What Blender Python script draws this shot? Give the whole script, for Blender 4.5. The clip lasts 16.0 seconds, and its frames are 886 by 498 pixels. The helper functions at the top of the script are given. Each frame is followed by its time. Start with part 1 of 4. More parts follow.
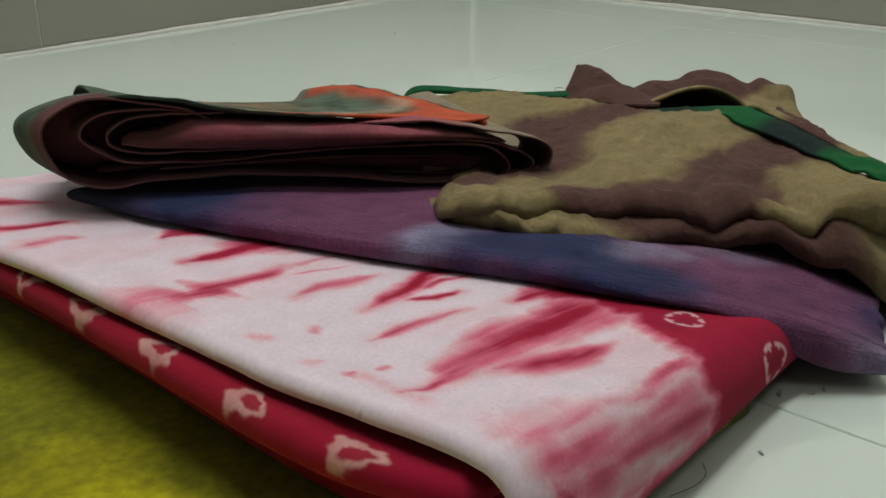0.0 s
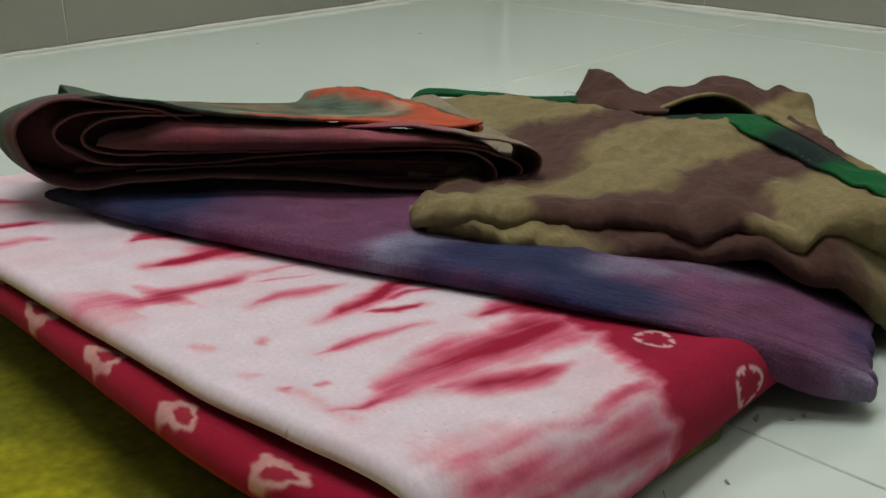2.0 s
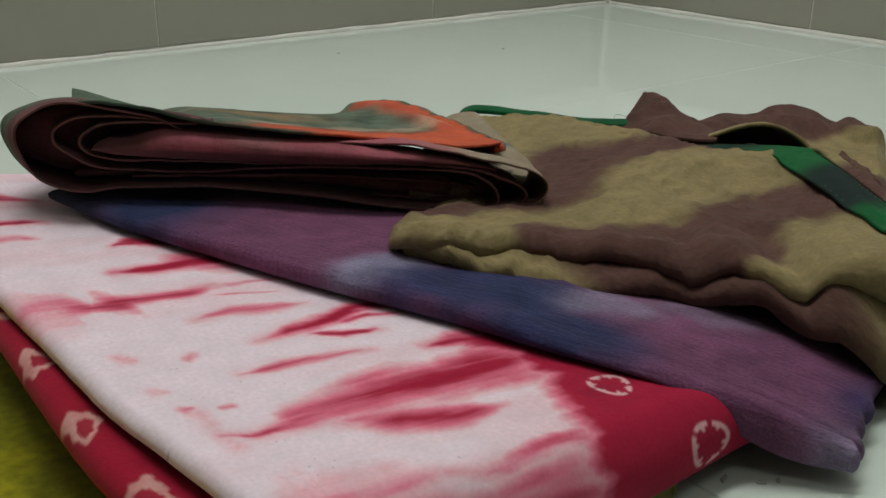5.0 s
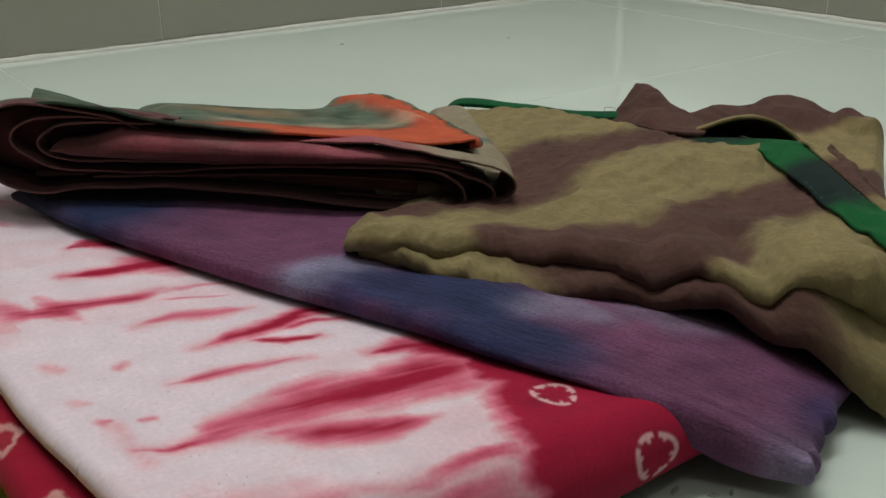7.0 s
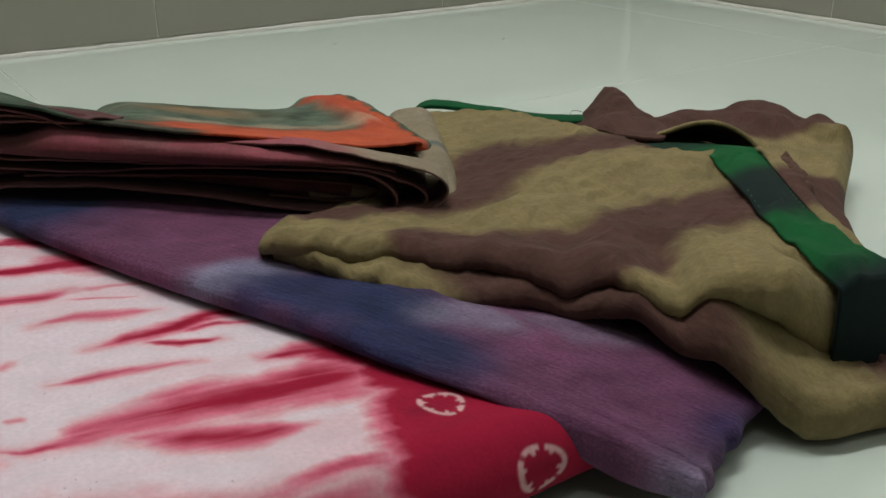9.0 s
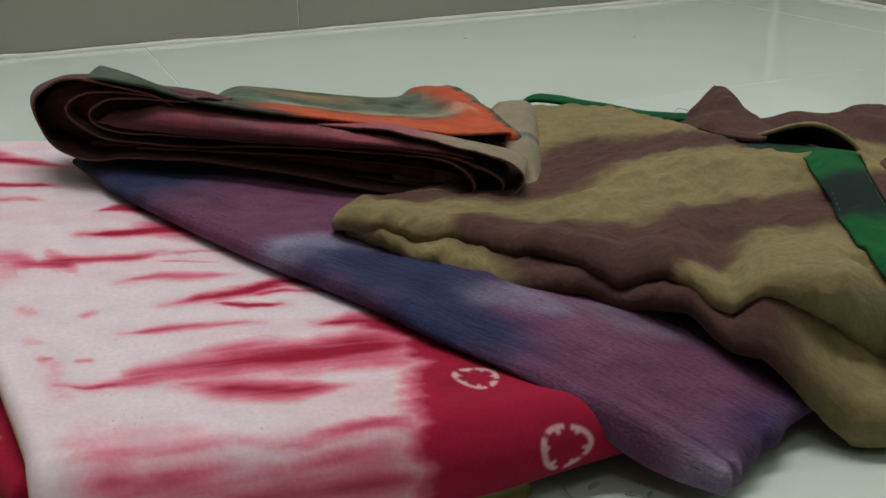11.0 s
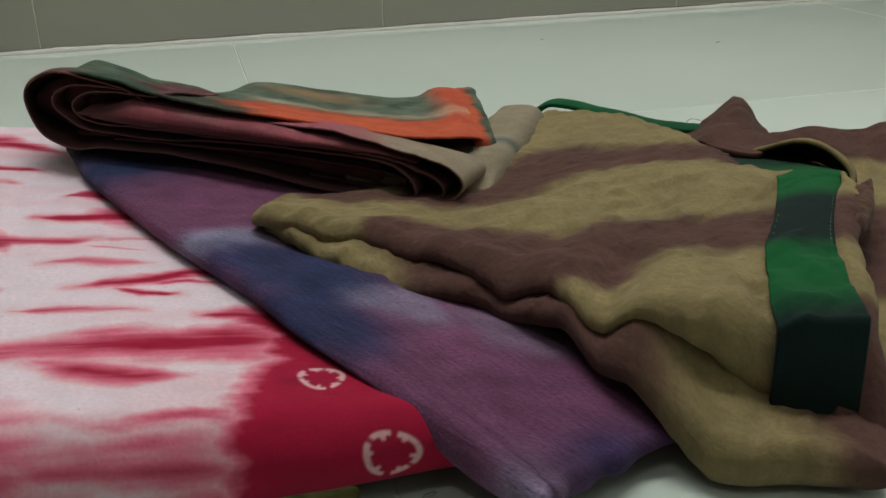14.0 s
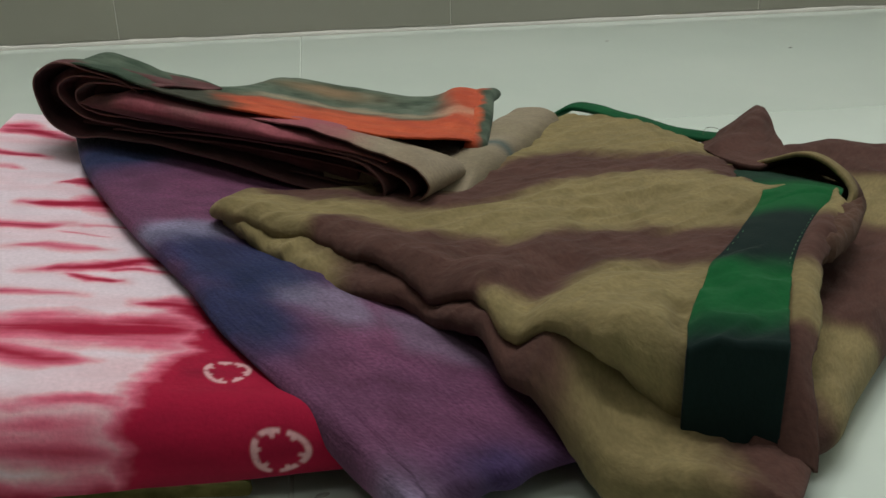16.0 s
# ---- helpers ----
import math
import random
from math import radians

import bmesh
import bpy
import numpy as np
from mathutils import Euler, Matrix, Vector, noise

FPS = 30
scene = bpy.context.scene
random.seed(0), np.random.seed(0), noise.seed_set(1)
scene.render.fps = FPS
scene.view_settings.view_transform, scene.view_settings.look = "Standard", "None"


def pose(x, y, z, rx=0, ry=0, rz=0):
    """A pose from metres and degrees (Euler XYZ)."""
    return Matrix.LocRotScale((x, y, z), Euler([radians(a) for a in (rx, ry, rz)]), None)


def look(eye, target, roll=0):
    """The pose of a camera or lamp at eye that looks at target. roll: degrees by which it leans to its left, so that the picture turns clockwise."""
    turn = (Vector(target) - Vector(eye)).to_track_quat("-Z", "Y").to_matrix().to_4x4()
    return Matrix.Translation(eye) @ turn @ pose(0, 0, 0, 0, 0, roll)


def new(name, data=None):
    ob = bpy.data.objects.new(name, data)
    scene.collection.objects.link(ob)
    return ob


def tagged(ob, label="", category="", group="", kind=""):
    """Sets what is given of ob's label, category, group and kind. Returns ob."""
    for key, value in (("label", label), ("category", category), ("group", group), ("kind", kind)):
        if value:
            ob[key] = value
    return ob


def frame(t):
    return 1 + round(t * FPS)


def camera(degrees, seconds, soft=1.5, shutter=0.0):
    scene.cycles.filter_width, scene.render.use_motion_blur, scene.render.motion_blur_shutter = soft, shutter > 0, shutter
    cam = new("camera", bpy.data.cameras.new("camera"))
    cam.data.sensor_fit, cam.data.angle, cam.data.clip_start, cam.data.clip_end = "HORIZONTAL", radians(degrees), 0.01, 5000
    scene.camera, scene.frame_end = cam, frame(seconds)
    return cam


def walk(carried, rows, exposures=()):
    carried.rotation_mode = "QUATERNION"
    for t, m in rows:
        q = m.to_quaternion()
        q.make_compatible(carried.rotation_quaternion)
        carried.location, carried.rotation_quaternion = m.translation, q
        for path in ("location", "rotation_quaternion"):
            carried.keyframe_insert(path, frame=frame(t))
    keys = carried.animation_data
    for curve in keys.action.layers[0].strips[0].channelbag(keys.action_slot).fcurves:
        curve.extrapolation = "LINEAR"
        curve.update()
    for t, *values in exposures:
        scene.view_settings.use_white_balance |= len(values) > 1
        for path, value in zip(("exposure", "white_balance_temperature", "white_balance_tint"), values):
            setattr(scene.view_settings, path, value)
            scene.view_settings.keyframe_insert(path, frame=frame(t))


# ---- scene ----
cam = camera(49.6, 16.0)
PATH = [
    (0, (0.374, 0.266, 0.153), (1.775, 1.472, -0.61), 0.0),
    (0.5, (0.377, 0.265, 0.152), (1.765, 1.486, -0.61), 0.1),
    (1, (0.383, 0.262, 0.153), (1.757, 1.499, -0.61), 0.0),
    (1.5, (0.388, 0.259, 0.153), (1.749, 1.511, -0.61), -0.0),
    (2, (0.397, 0.254, 0.153), (1.731, 1.532, -0.611), 0.1),
    (2.5, (0.406, 0.248, 0.153), (1.699, 1.569, -0.611), 0.0),
    (3, (0.418, 0.243, 0.154), (1.669, 1.603, -0.612), 0.0),
    (3.5, (0.426, 0.24, 0.154), (1.649, 1.625, -0.611), -0.1),
    (4, (0.429, 0.238, 0.154), (1.626, 1.645, -0.613), -0.1),
    (4.2, (0.431, 0.236, 0.153), (1.624, 1.657, -0.593), 0.2),
    (6.5, (0.455, 0.227, 0.154), (1.55, 1.714, -0.614), -0.3),
    (7, (0.463, 0.223, 0.155), (1.557, 1.711, -0.614), -0.3),
    (7.5, (0.474, 0.217, 0.155), (1.547, 1.719, -0.615), -0.3),
    (8, (0.483, 0.212, 0.155), (1.542, 1.724, -0.614), -0.3),
    (10.5, (0.507, 0.189, 0.156), (1.388, 1.81, -0.616), -0.4),
    (11, (0.512, 0.181, 0.155), (1.281, 1.858, -0.616), -0.7),
    (11.5, (0.515, 0.178, 0.157), (1.208, 1.885, -0.619), -0.8),
    (12, (0.522, 0.174, 0.157), (1.171, 1.899, -0.618), -1.0),
    (12.5, (0.537, 0.168, 0.157), (1.154, 1.905, -0.618), -1.2),
    (13, (0.55, 0.161, 0.157), (1.123, 1.913, -0.618), -1.2),
    (13.5, (0.568, 0.156, 0.157), (1.086, 1.926, -0.618), -1.2),
    (14, (0.587, 0.152, 0.157), (1.05, 1.938, -0.616), -1.3),
    (14.5, (0.602, 0.149, 0.156), (1.012, 1.948, -0.615), -1.4),
    (15, (0.618, 0.149, 0.156), (0.976, 1.959, -0.616), -1.4),
    (15.5, (0.629, 0.147, 0.156), (0.936, 1.967, -0.615), -1.5),
    (16, (0.642, 0.144, 0.156), (0.867, 1.976, -0.615), -1.5),
]
walk(cam, [(t, look(eye, target, roll)) for t, eye, target, roll in PATH])

# ---- light ----
world = bpy.data.worlds.new("world")
scene.world = world
world.use_nodes = True
world.node_tree.nodes["Background"].inputs[0].default_value = (0.02, 0.021, 0.022, 1)
world.node_tree.nodes["Background"].inputs[1].default_value = 0.15
scene.view_settings.exposure = 0.30


def area_lamp(name, m, sx, sy, power, colour):
    data = bpy.data.lights.new(name, "AREA")
    data.shape, data.size, data.size_y, data.energy, data.color = "RECTANGLE", sx, sy, power, colour
    ob = new(name, data)
    ob.matrix_world = m
    return ob


# a tube lamp high above the corner; a dim fill added further into the room
area_lamp("tube_light", look((0.72, 0.72, 1.80), (0.66, 0.50, 0.0)), 1.2, 0.10, 11.5, (1.0, 1.0, 0.97))
area_lamp("ceiling_fill", look((0.0, -0.5, 2.62), (0.0, -0.5, 0.0)), 0.5, 0.5, 3.0, (1.0, 0.98, 0.93))


# ---- small tools ----
def lattice(ix, iy, seed):
    h = np.sin(ix * 127.1 + iy * 311.7 + seed * 74.7) * 43758.5453
    return h - np.floor(h)


def value_noise(x, y, seed=0):
    ix, iy = np.floor(x), np.floor(y)
    fx, fy = x - ix, y - iy
    fx, fy = fx * fx * (3 - 2 * fx), fy * fy * (3 - 2 * fy)
    a = lattice(ix, iy, seed) * (1 - fx) + lattice(ix + 1, iy, seed) * fx
    b = lattice(ix, iy + 1, seed) * (1 - fx) + lattice(ix + 1, iy + 1, seed) * fx
    return (a * (1 - fy) + b * fy) * 2 - 1


def fbm(x, y, size, seed=0, octaves=4):
    """Noise between about -1 and 1 whose largest lumps are size metres wide."""
    total, amp, k = 0.0, 0.55, 1.0 / size
    for o in range(octaves):
        total = total + amp * value_noise(x * k + 17.3 * o, y * k - 9.1 * o, seed + o)
        amp, k = amp * 0.5, k * 2.03
    return total


def step(a, b, x):
    t = np.clip((x - a) / (b - a), 0, 1)
    return t * t * (3 - 2 * t)


def curve(points, n):
    """A smooth line through a few points, with n points at even spacing."""
    p = np.array(points, float)
    q = np.vstack([2 * p[0] - p[1], p, 2 * p[-1] - p[-2]])
    out = []
    for i in range(1, len(q) - 2):
        t = np.linspace(0, 1, 24, endpoint=False)[:, None]
        a, b, c, d = q[i - 1], q[i], q[i + 1], q[i + 2]
        out.append(0.5 * (2 * b + (c - a) * t + (2 * a - 5 * b + 4 * c - d) * t * t + (3 * b - a - 3 * c + d) * t ** 3))
    out = np.vstack(out + [p[-1:]])
    run = np.concatenate([[0], np.cumsum(np.linalg.norm(np.diff(out, axis=0), axis=1))])
    s = np.linspace(0, run[-1], n)
    return np.stack([np.interp(s, run, out[:, k]) for k in range(p.shape[1])], axis=1)


def along_curve(points, params):
    """Places at shares of a smooth line's length."""
    c = curve(points, 400)
    s = np.linspace(0, 1, 400)
    return np.stack([np.interp(params, s, c[:, k]) for k in range(c.shape[1])], axis=1)


def bunched(n, k=0.75):
    """Shares from 0 to 1, closer together at both ends."""
    t = np.linspace(0, 1, n)
    return (1 - k) * t + k * (1 - np.cos(math.pi * t)) / 2


def coons(front, back, left, right, nu, nv):
    """A patch between four lines; u runs along front and back, v along left and right."""
    pu, pv = bunched(nu), bunched(nv)
    f, b, l, r = along_curve(front, pu), along_curve(back, pu), along_curve(left, pv), along_curve(right, pv)
    u, v = pu[None, :, None], pv[:, None, None]
    ruled = (1 - v) * f[None] + v * b[None] + (1 - u) * l[:, None] + u * r[:, None]
    corner = (1 - u) * (1 - v) * f[0] + u * (1 - v) * f[-1] + (1 - u) * v * b[0] + u * v * b[-1]
    return ruled - corner


def finish_mesh(name, verts, faces, colours, uvs, material, parent=None, label=""):
    mesh = bpy.data.meshes.new(name)
    mesh.from_pydata(verts, [], faces)
    mesh.polygons.foreach_set("use_smooth", np.ones(len(mesh.polygons), bool))
    if colours is not None:
        att = mesh.color_attributes.new("dye", "FLOAT_COLOR", "POINT")
        rgba = np.ones((len(verts), 4), np.float32)
        rgba[:, :3] = np.clip(colours, 0, 1)
        att.data.foreach_set("color", rgba.ravel())
    if uvs is not None:
        layer = mesh.uv_layers.new(name="UVMap")
        loops = np.zeros(len(mesh.loops), np.int32)
        mesh.loops.foreach_get("vertex_index", loops)
        layer.data.foreach_set("uv", np.asarray(uvs, np.float32)[loops].ravel())
    mesh.materials.append(material)
    mesh.update()
    ob = new(name, mesh)
    if parent:
        ob.parent = parent
    if label:
        ob["label"] = label
    return ob


def grid_faces(nu, nv, start=0, flip=False):
    i = (np.arange(nv - 1)[:, None] * nu + np.arange(nu - 1)[None, :]).ravel() + start
    f = np.stack([i, i + 1, i + nu + 1, i + nu], axis=1)
    return f[:, ::-1] if flip else f


def arc_uv(g):
    """Lengths along the two ways of a grid, for the weave."""
    du = np.concatenate([np.zeros((g.shape[0], 1)), np.cumsum(np.linalg.norm(np.diff(g, axis=1), axis=2), axis=1)], axis=1)
    dv = np.concatenate([np.zeros((1, g.shape[1])), np.cumsum(np.linalg.norm(np.diff(g, axis=0), axis=2), axis=0)], axis=0)
    return np.stack([du, dv], axis=2)


def both_sides(colours):
    pair = colours if isinstance(colours, tuple) else (colours, colours)
    return pair[0].reshape(-1, 3), pair[1].reshape(-1, 3)


def pillow(name, xy, top, bottom, radius, colours, material, parent=None, label="", sides=(1, 1, 1, 1)):
    """A folded layer of cloth: an upper and a lower sheet that meet in a rounded edge. sides: the roundness at u=0, u=1, v=0, v=1."""
    nv, nu = xy.shape[:2]
    du = np.linalg.norm(np.diff(xy, axis=1), axis=2)
    dv = np.linalg.norm(np.diff(xy, axis=0), axis=2)
    z0 = np.zeros((nv, 1))
    z1 = np.zeros((1, nu))
    edges = [np.concatenate([z0, np.cumsum(du, 1)], 1), np.concatenate([np.cumsum(du[:, ::-1], 1)[:, ::-1], z0], 1),
             np.concatenate([z1, np.cumsum(dv, 0)], 0), np.concatenate([np.cumsum(dv[::-1], 0)[::-1], z1], 0)]
    prof = np.ones((nv, nu))
    for d, k in zip(edges, sides):
        w = 1 - np.clip(d / (radius * k), 0, 1)
        prof = np.minimum(prof, np.sqrt(np.maximum(0, 1 - w * w)))
    mid, half = (top + bottom) / 2, (top - bottom) / 2
    up = np.dstack([xy, mid + half * prof])
    low = np.dstack([xy, mid - half * prof])
    n = nu * nv
    index = np.arange(n).reshape(nv, nu)
    lower = index + n
    lower[0], lower[-1], lower[:, 0], lower[:, -1] = index[0], index[-1], index[:, 0], index[:, -1]
    f = grid_faces(nu, nv)
    faces = np.vstack([f, lower.ravel()[f][:, ::-1]])
    used = np.zeros(2 * n, bool)
    used[faces.ravel()] = True
    remap = np.cumsum(used) - 1
    verts = np.vstack([up.reshape(-1, 3), low.reshape(-1, 3)])[used]
    uv = arc_uv(up).reshape(-1, 2)
    cc, cd = both_sides(colours)
    return finish_mesh(name, verts, remap[faces].tolist(), np.vstack([cc, cd])[used], np.vstack([uv, uv])[used], material, parent, label)


def sheet(name, g, thick, colours, material, parent=None, label=""):
    """A thin cloth through the points of a grid, with its own thickness."""
    nv, nu = g.shape[:2]
    tu = np.gradient(g, axis=1)
    tv = np.gradient(g, axis=0)
    nrm = np.cross(tu, tv)
    nrm /= np.maximum(np.linalg.norm(nrm, axis=2, keepdims=True), 1e-9)
    a, b = g + nrm * thick / 2, g - nrm * thick / 2
    n = nu * nv
    f = grid_faces(nu, nv)
    faces = f.tolist() + (f[:, ::-1] + n).tolist()
    ring = np.concatenate([np.arange(nu), np.arange(1, nv) * nu + nu - 1, (nv - 1) * nu + np.arange(nu - 2, -1, -1), np.arange(nv - 2, 0, -1) * nu])
    nxt = np.roll(ring, -1)
    faces += np.stack([nxt, ring, ring + n, nxt + n], axis=1).tolist()
    uv = arc_uv(g).reshape(-1, 2)
    cc, cd = both_sides(colours)
    return finish_mesh(name, np.vstack([a.reshape(-1, 3), b.reshape(-1, 3)]), faces, np.vstack([cc, cd]), np.vstack([uv, uv]), material, parent, label)


def ridge(x, y, points, height, width):
    d, _ = near_line(x, y, points)
    return height * np.exp(-(d / width) ** 2)


def blob(x, y, cx, cy, r, stretch=1.0, turn=0.0):
    """A soft round patch, 1 at its middle; stretch makes it longer along turn."""
    c, s = math.cos(math.radians(turn)), math.sin(math.radians(turn))
    p, q = (x - cx) * c + (y - cy) * s, -(x - cx) * s + (y - cy) * c
    return np.exp(-((p / (r * stretch)) ** 2 + (q / r) ** 2))


def mix(a, b, k):
    k = np.asarray(k)[..., None]
    return np.asarray(a) * (1 - k) + np.asarray(b) * k


def thing(name, place, label, category, group="", kind=""):
    ob = new(name)
    ob.location = place
    ob.empty_display_size = 0.02
    return tagged(ob, label, category, group, kind)


def adopt(parent, *obs):
    """Parts take the thing's place as their own origin."""
    for ob in obs:
        ob.parent = parent
        ob.matrix_parent_inverse = Matrix.Translation(-Vector(parent.location))


def near_line(x, y, points):
    """Distance to a broken line and the share of its length at the nearest place."""
    best, where = np.full(x.shape, 9.0), np.zeros(x.shape)
    p = np.array(points, float)
    seg = np.linalg.norm(np.diff(p, axis=0), axis=1)
    run = np.concatenate([[0], np.cumsum(seg)])
    for i in range(len(p) - 1):
        d = p[i + 1] - p[i]
        t = np.clip(((x - p[i, 0]) * d[0] + (y - p[i, 1]) * d[1]) / (d @ d), 0, 1)
        r = np.hypot(x - p[i, 0] - t * d[0], y - p[i, 1] - t * d[1])
        hit = r < best
        best, where = np.where(hit, r, best), np.where(hit, (run[i] + t * seg[i]) / run[-1], where)
    return best, where


# ---- materials ----
def node_material(name, rough):
    m = bpy.data.materials.new(name)
    m.use_nodes = True
    t = m.node_tree
    b = t.nodes["Principled BSDF"]
    b.inputs["Roughness"].default_value = rough
    return m, t, b


def node(tree, kind, **values):
    n = tree.nodes.new(kind)
    for key, value in values.items():
        n.inputs[key.replace("_", " ")].default_value = value
    return n


def cloth_material(name, thread=0.0006, bump=0.25, stretch=(1, 1), fuzz=0.10, crinkle=0.0, sheen=0.04, pull=(0.25, 2.2)):
    """Dyed cloth: the dye and some painted shade come with the mesh, the weave, slubs and fuzz from here."""
    m, t, b = node_material(name, 0.92)
    link = t.links.new
    dye = t.nodes.new("ShaderNodeAttribute")
    dye.attribute_name = "dye"
    uv = t.nodes.new("ShaderNodeUVMap")
    scale = t.nodes.new("ShaderNodeMapping")
    scale.inputs["Scale"].default_value = (stretch[0], stretch[1], 1)
    link(uv.outputs[0], scale.inputs[0])
    weave = node(t, "ShaderNodeTexNoise", Scale=0.35 / thread, Detail=3.0)
    mottle = node(t, "ShaderNodeTexNoise", Scale=90.0, Detail=5.0)
    link(scale.outputs[0], weave.inputs["Vector"])
    link(uv.outputs[0], mottle.inputs["Vector"])
    both = t.nodes.new("ShaderNodeMath")
    both.operation = "MULTIPLY"
    link(weave.outputs["Fac"], both.inputs[0])
    link(mottle.outputs["Fac"], both.inputs[1])
    span = node(t, "ShaderNodeMapRange", From_Min=0.12, From_Max=0.4, To_Min=1 - fuzz * 1.5, To_Max=1 + fuzz)
    link(both.outputs[0], span.inputs["Value"])
    tint = t.nodes.new("ShaderNodeVectorMath")
    tint.operation = "SCALE"
    link(dye.outputs["Color"], tint.inputs[0])
    link(span.outputs[0], tint.inputs["Scale"])
    link(tint.outputs[0], b.inputs["Base Color"])
    rise = node(t, "ShaderNodeBump", Strength=bump, Distance=0.0006)
    link(weave.outputs["Fac"], rise.inputs["Height"])
    last = rise
    if crinkle:
        fold = node(t, "ShaderNodeTexNoise", Scale=260.0, Detail=4.0)
        squeeze = t.nodes.new("ShaderNodeMapping")
        squeeze.inputs["Scale"].default_value = (pull[0], pull[1], 1)
        link(uv.outputs[0], squeeze.inputs[0])
        link(squeeze.outputs[0], fold.inputs["Vector"])
        last = node(t, "ShaderNodeBump", Strength=crinkle, Distance=0.0012)
        link(fold.outputs["Fac"], last.inputs["Height"])
        link(rise.outputs[0], last.inputs["Normal"])
    link(last.outputs[0], b.inputs["Normal"])
    b.inputs["Sheen Weight"].default_value = sheen
    b.inputs["Sheen Roughness"].default_value = 0.6
    b.inputs["Specular IOR Level"].default_value = 0.15
    return m


def plain_material(name, a, c, size, rough, bump=0.0, spec=0.5, rough_spread=0.0):
    """Two close colours in clouds, with fine grain."""
    m, t, b = node_material(name, rough)
    link = t.links.new
    co = t.nodes.new("ShaderNodeTexCoord")
    cloud = node(t, "ShaderNodeTexNoise", Scale=1 / size, Detail=6.0, Roughness=0.6)
    grain = node(t, "ShaderNodeTexNoise", Scale=14 / size, Detail=4.0)
    link(co.outputs["Object"], cloud.inputs["Vector"])
    link(co.outputs["Object"], grain.inputs["Vector"])
    ramp = t.nodes.new("ShaderNodeValToRGB")
    ramp.color_ramp.elements[0].position, ramp.color_ramp.elements[1].position = 0.35, 0.68
    ramp.color_ramp.elements[0].color, ramp.color_ramp.elements[1].color = (*a, 1), (*c, 1)
    link(cloud.outputs["Fac"], ramp.inputs[0])
    link(ramp.outputs[0], b.inputs["Base Color"])
    if bump:
        rise = node(t, "ShaderNodeBump", Strength=bump, Distance=0.001)
        link(grain.outputs["Fac"], rise.inputs["Height"])
        link(rise.outputs[0], b.inputs["Normal"])
    if rough_spread:
        span = node(t, "ShaderNodeMapRange", From_Min=0.3, From_Max=0.7, To_Min=rough - rough_spread, To_Max=rough + rough_spread)
        link(cloud.outputs["Fac"], span.inputs["Value"])
        link(span.outputs[0], b.inputs["Roughness"])
    b.inputs["Specular IOR Level"].default_value = spec
    return m


MAT_TILE = plain_material("glazed_floor_tile", (0.63, 0.725, 0.655), (0.68, 0.765, 0.695), 0.25, 0.03, 0.003, 0.95, 0.01)
MAT_GROUT = plain_material("white_grout", (0.66, 0.66, 0.60), (0.76, 0.75, 0.69), 0.03, 0.9, 0.5)
MAT_SKIRT = plain_material("grey_skirting_tile", (0.345, 0.34, 0.28), (0.385, 0.375, 0.315), 0.2, 0.35, 0.03)
MAT_WALL = plain_material("white_wall_paint", (0.82, 0.83, 0.80), (0.86, 0.86, 0.83), 0.4, 0.8, 0.2)
MAT_CEIL = plain_material("white_ceiling_paint", (0.78, 0.78, 0.75), (0.82, 0.82, 0.8), 0.5, 0.9)
MAT_COTTON = cloth_material("tie_dyed_cotton", 0.0005, 0.22, (1, 1), 0.06, 0.12, pull=(0.6, 0.6))
MAT_FELT = cloth_material("yellow_green_cloth", 0.0012, 0.5, (1, 1), 0.22)
MAT_CREPE = cloth_material("purple_crepe", 0.0006, 0.45, (1.6, 1.6), 0.22, 0.6, pull=(2.0, 0.5))
MAT_OLIVE = cloth_material("olive_brown_cotton", 0.0006, 0.30, (1, 1), 0.12, 0.55, pull=(0.7, 0.9))
MAT_SCARF = cloth_material("thin_dyed_scarf", 0.0005, 0.2, (1, 1), 0.12, 0.40, 0.05, pull=(0.5, 0.9))
MAT_GREEN = cloth_material("green_trim", 0.0005, 0.2, (1, 1), 0.08)

# ---- the room ----
FAR_Y, FAR_X, NEAR_Y, NEAR_X, HIGH = 1.05, 1.34, -1.9, -1.7, 2.7
SKIRT = 0.10


def box_mesh(name, lo, hi, material, bevel=0.0):
    bm = bmesh.new()
    bmesh.ops.create_cube(bm, size=1)
    size, mid = Vector(hi) - Vector(lo), (Vector(hi) + Vector(lo)) / 2
    for v in bm.verts:
        v.co = Vector((v.co.x * size.x, v.co.y * size.y, v.co.z * size.z)) + mid
    if bevel:
        bmesh.ops.bevel(bm, geom=bm.edges[:], offset=bevel, segments=2, affect="EDGES", profile=0.5)
    mesh = bpy.data.meshes.new(name)
    bm.to_mesh(mesh)
    bm.free()
    mesh.materials.append(material)
    return new(name, mesh)


# unseen walls behind the view, coloured dim to cut the light they bounce
MAT_DIM = plain_material("dim_unseen_wall", (0.20, 0.17, 0.14), (0.24, 0.20, 0.17), 0.4, 0.8, 0.2)


def wall(name, lo, hi, label, material=MAT_WALL):
    return tagged(box_mesh(name, lo, hi, material), label, "wall", kind="structure")


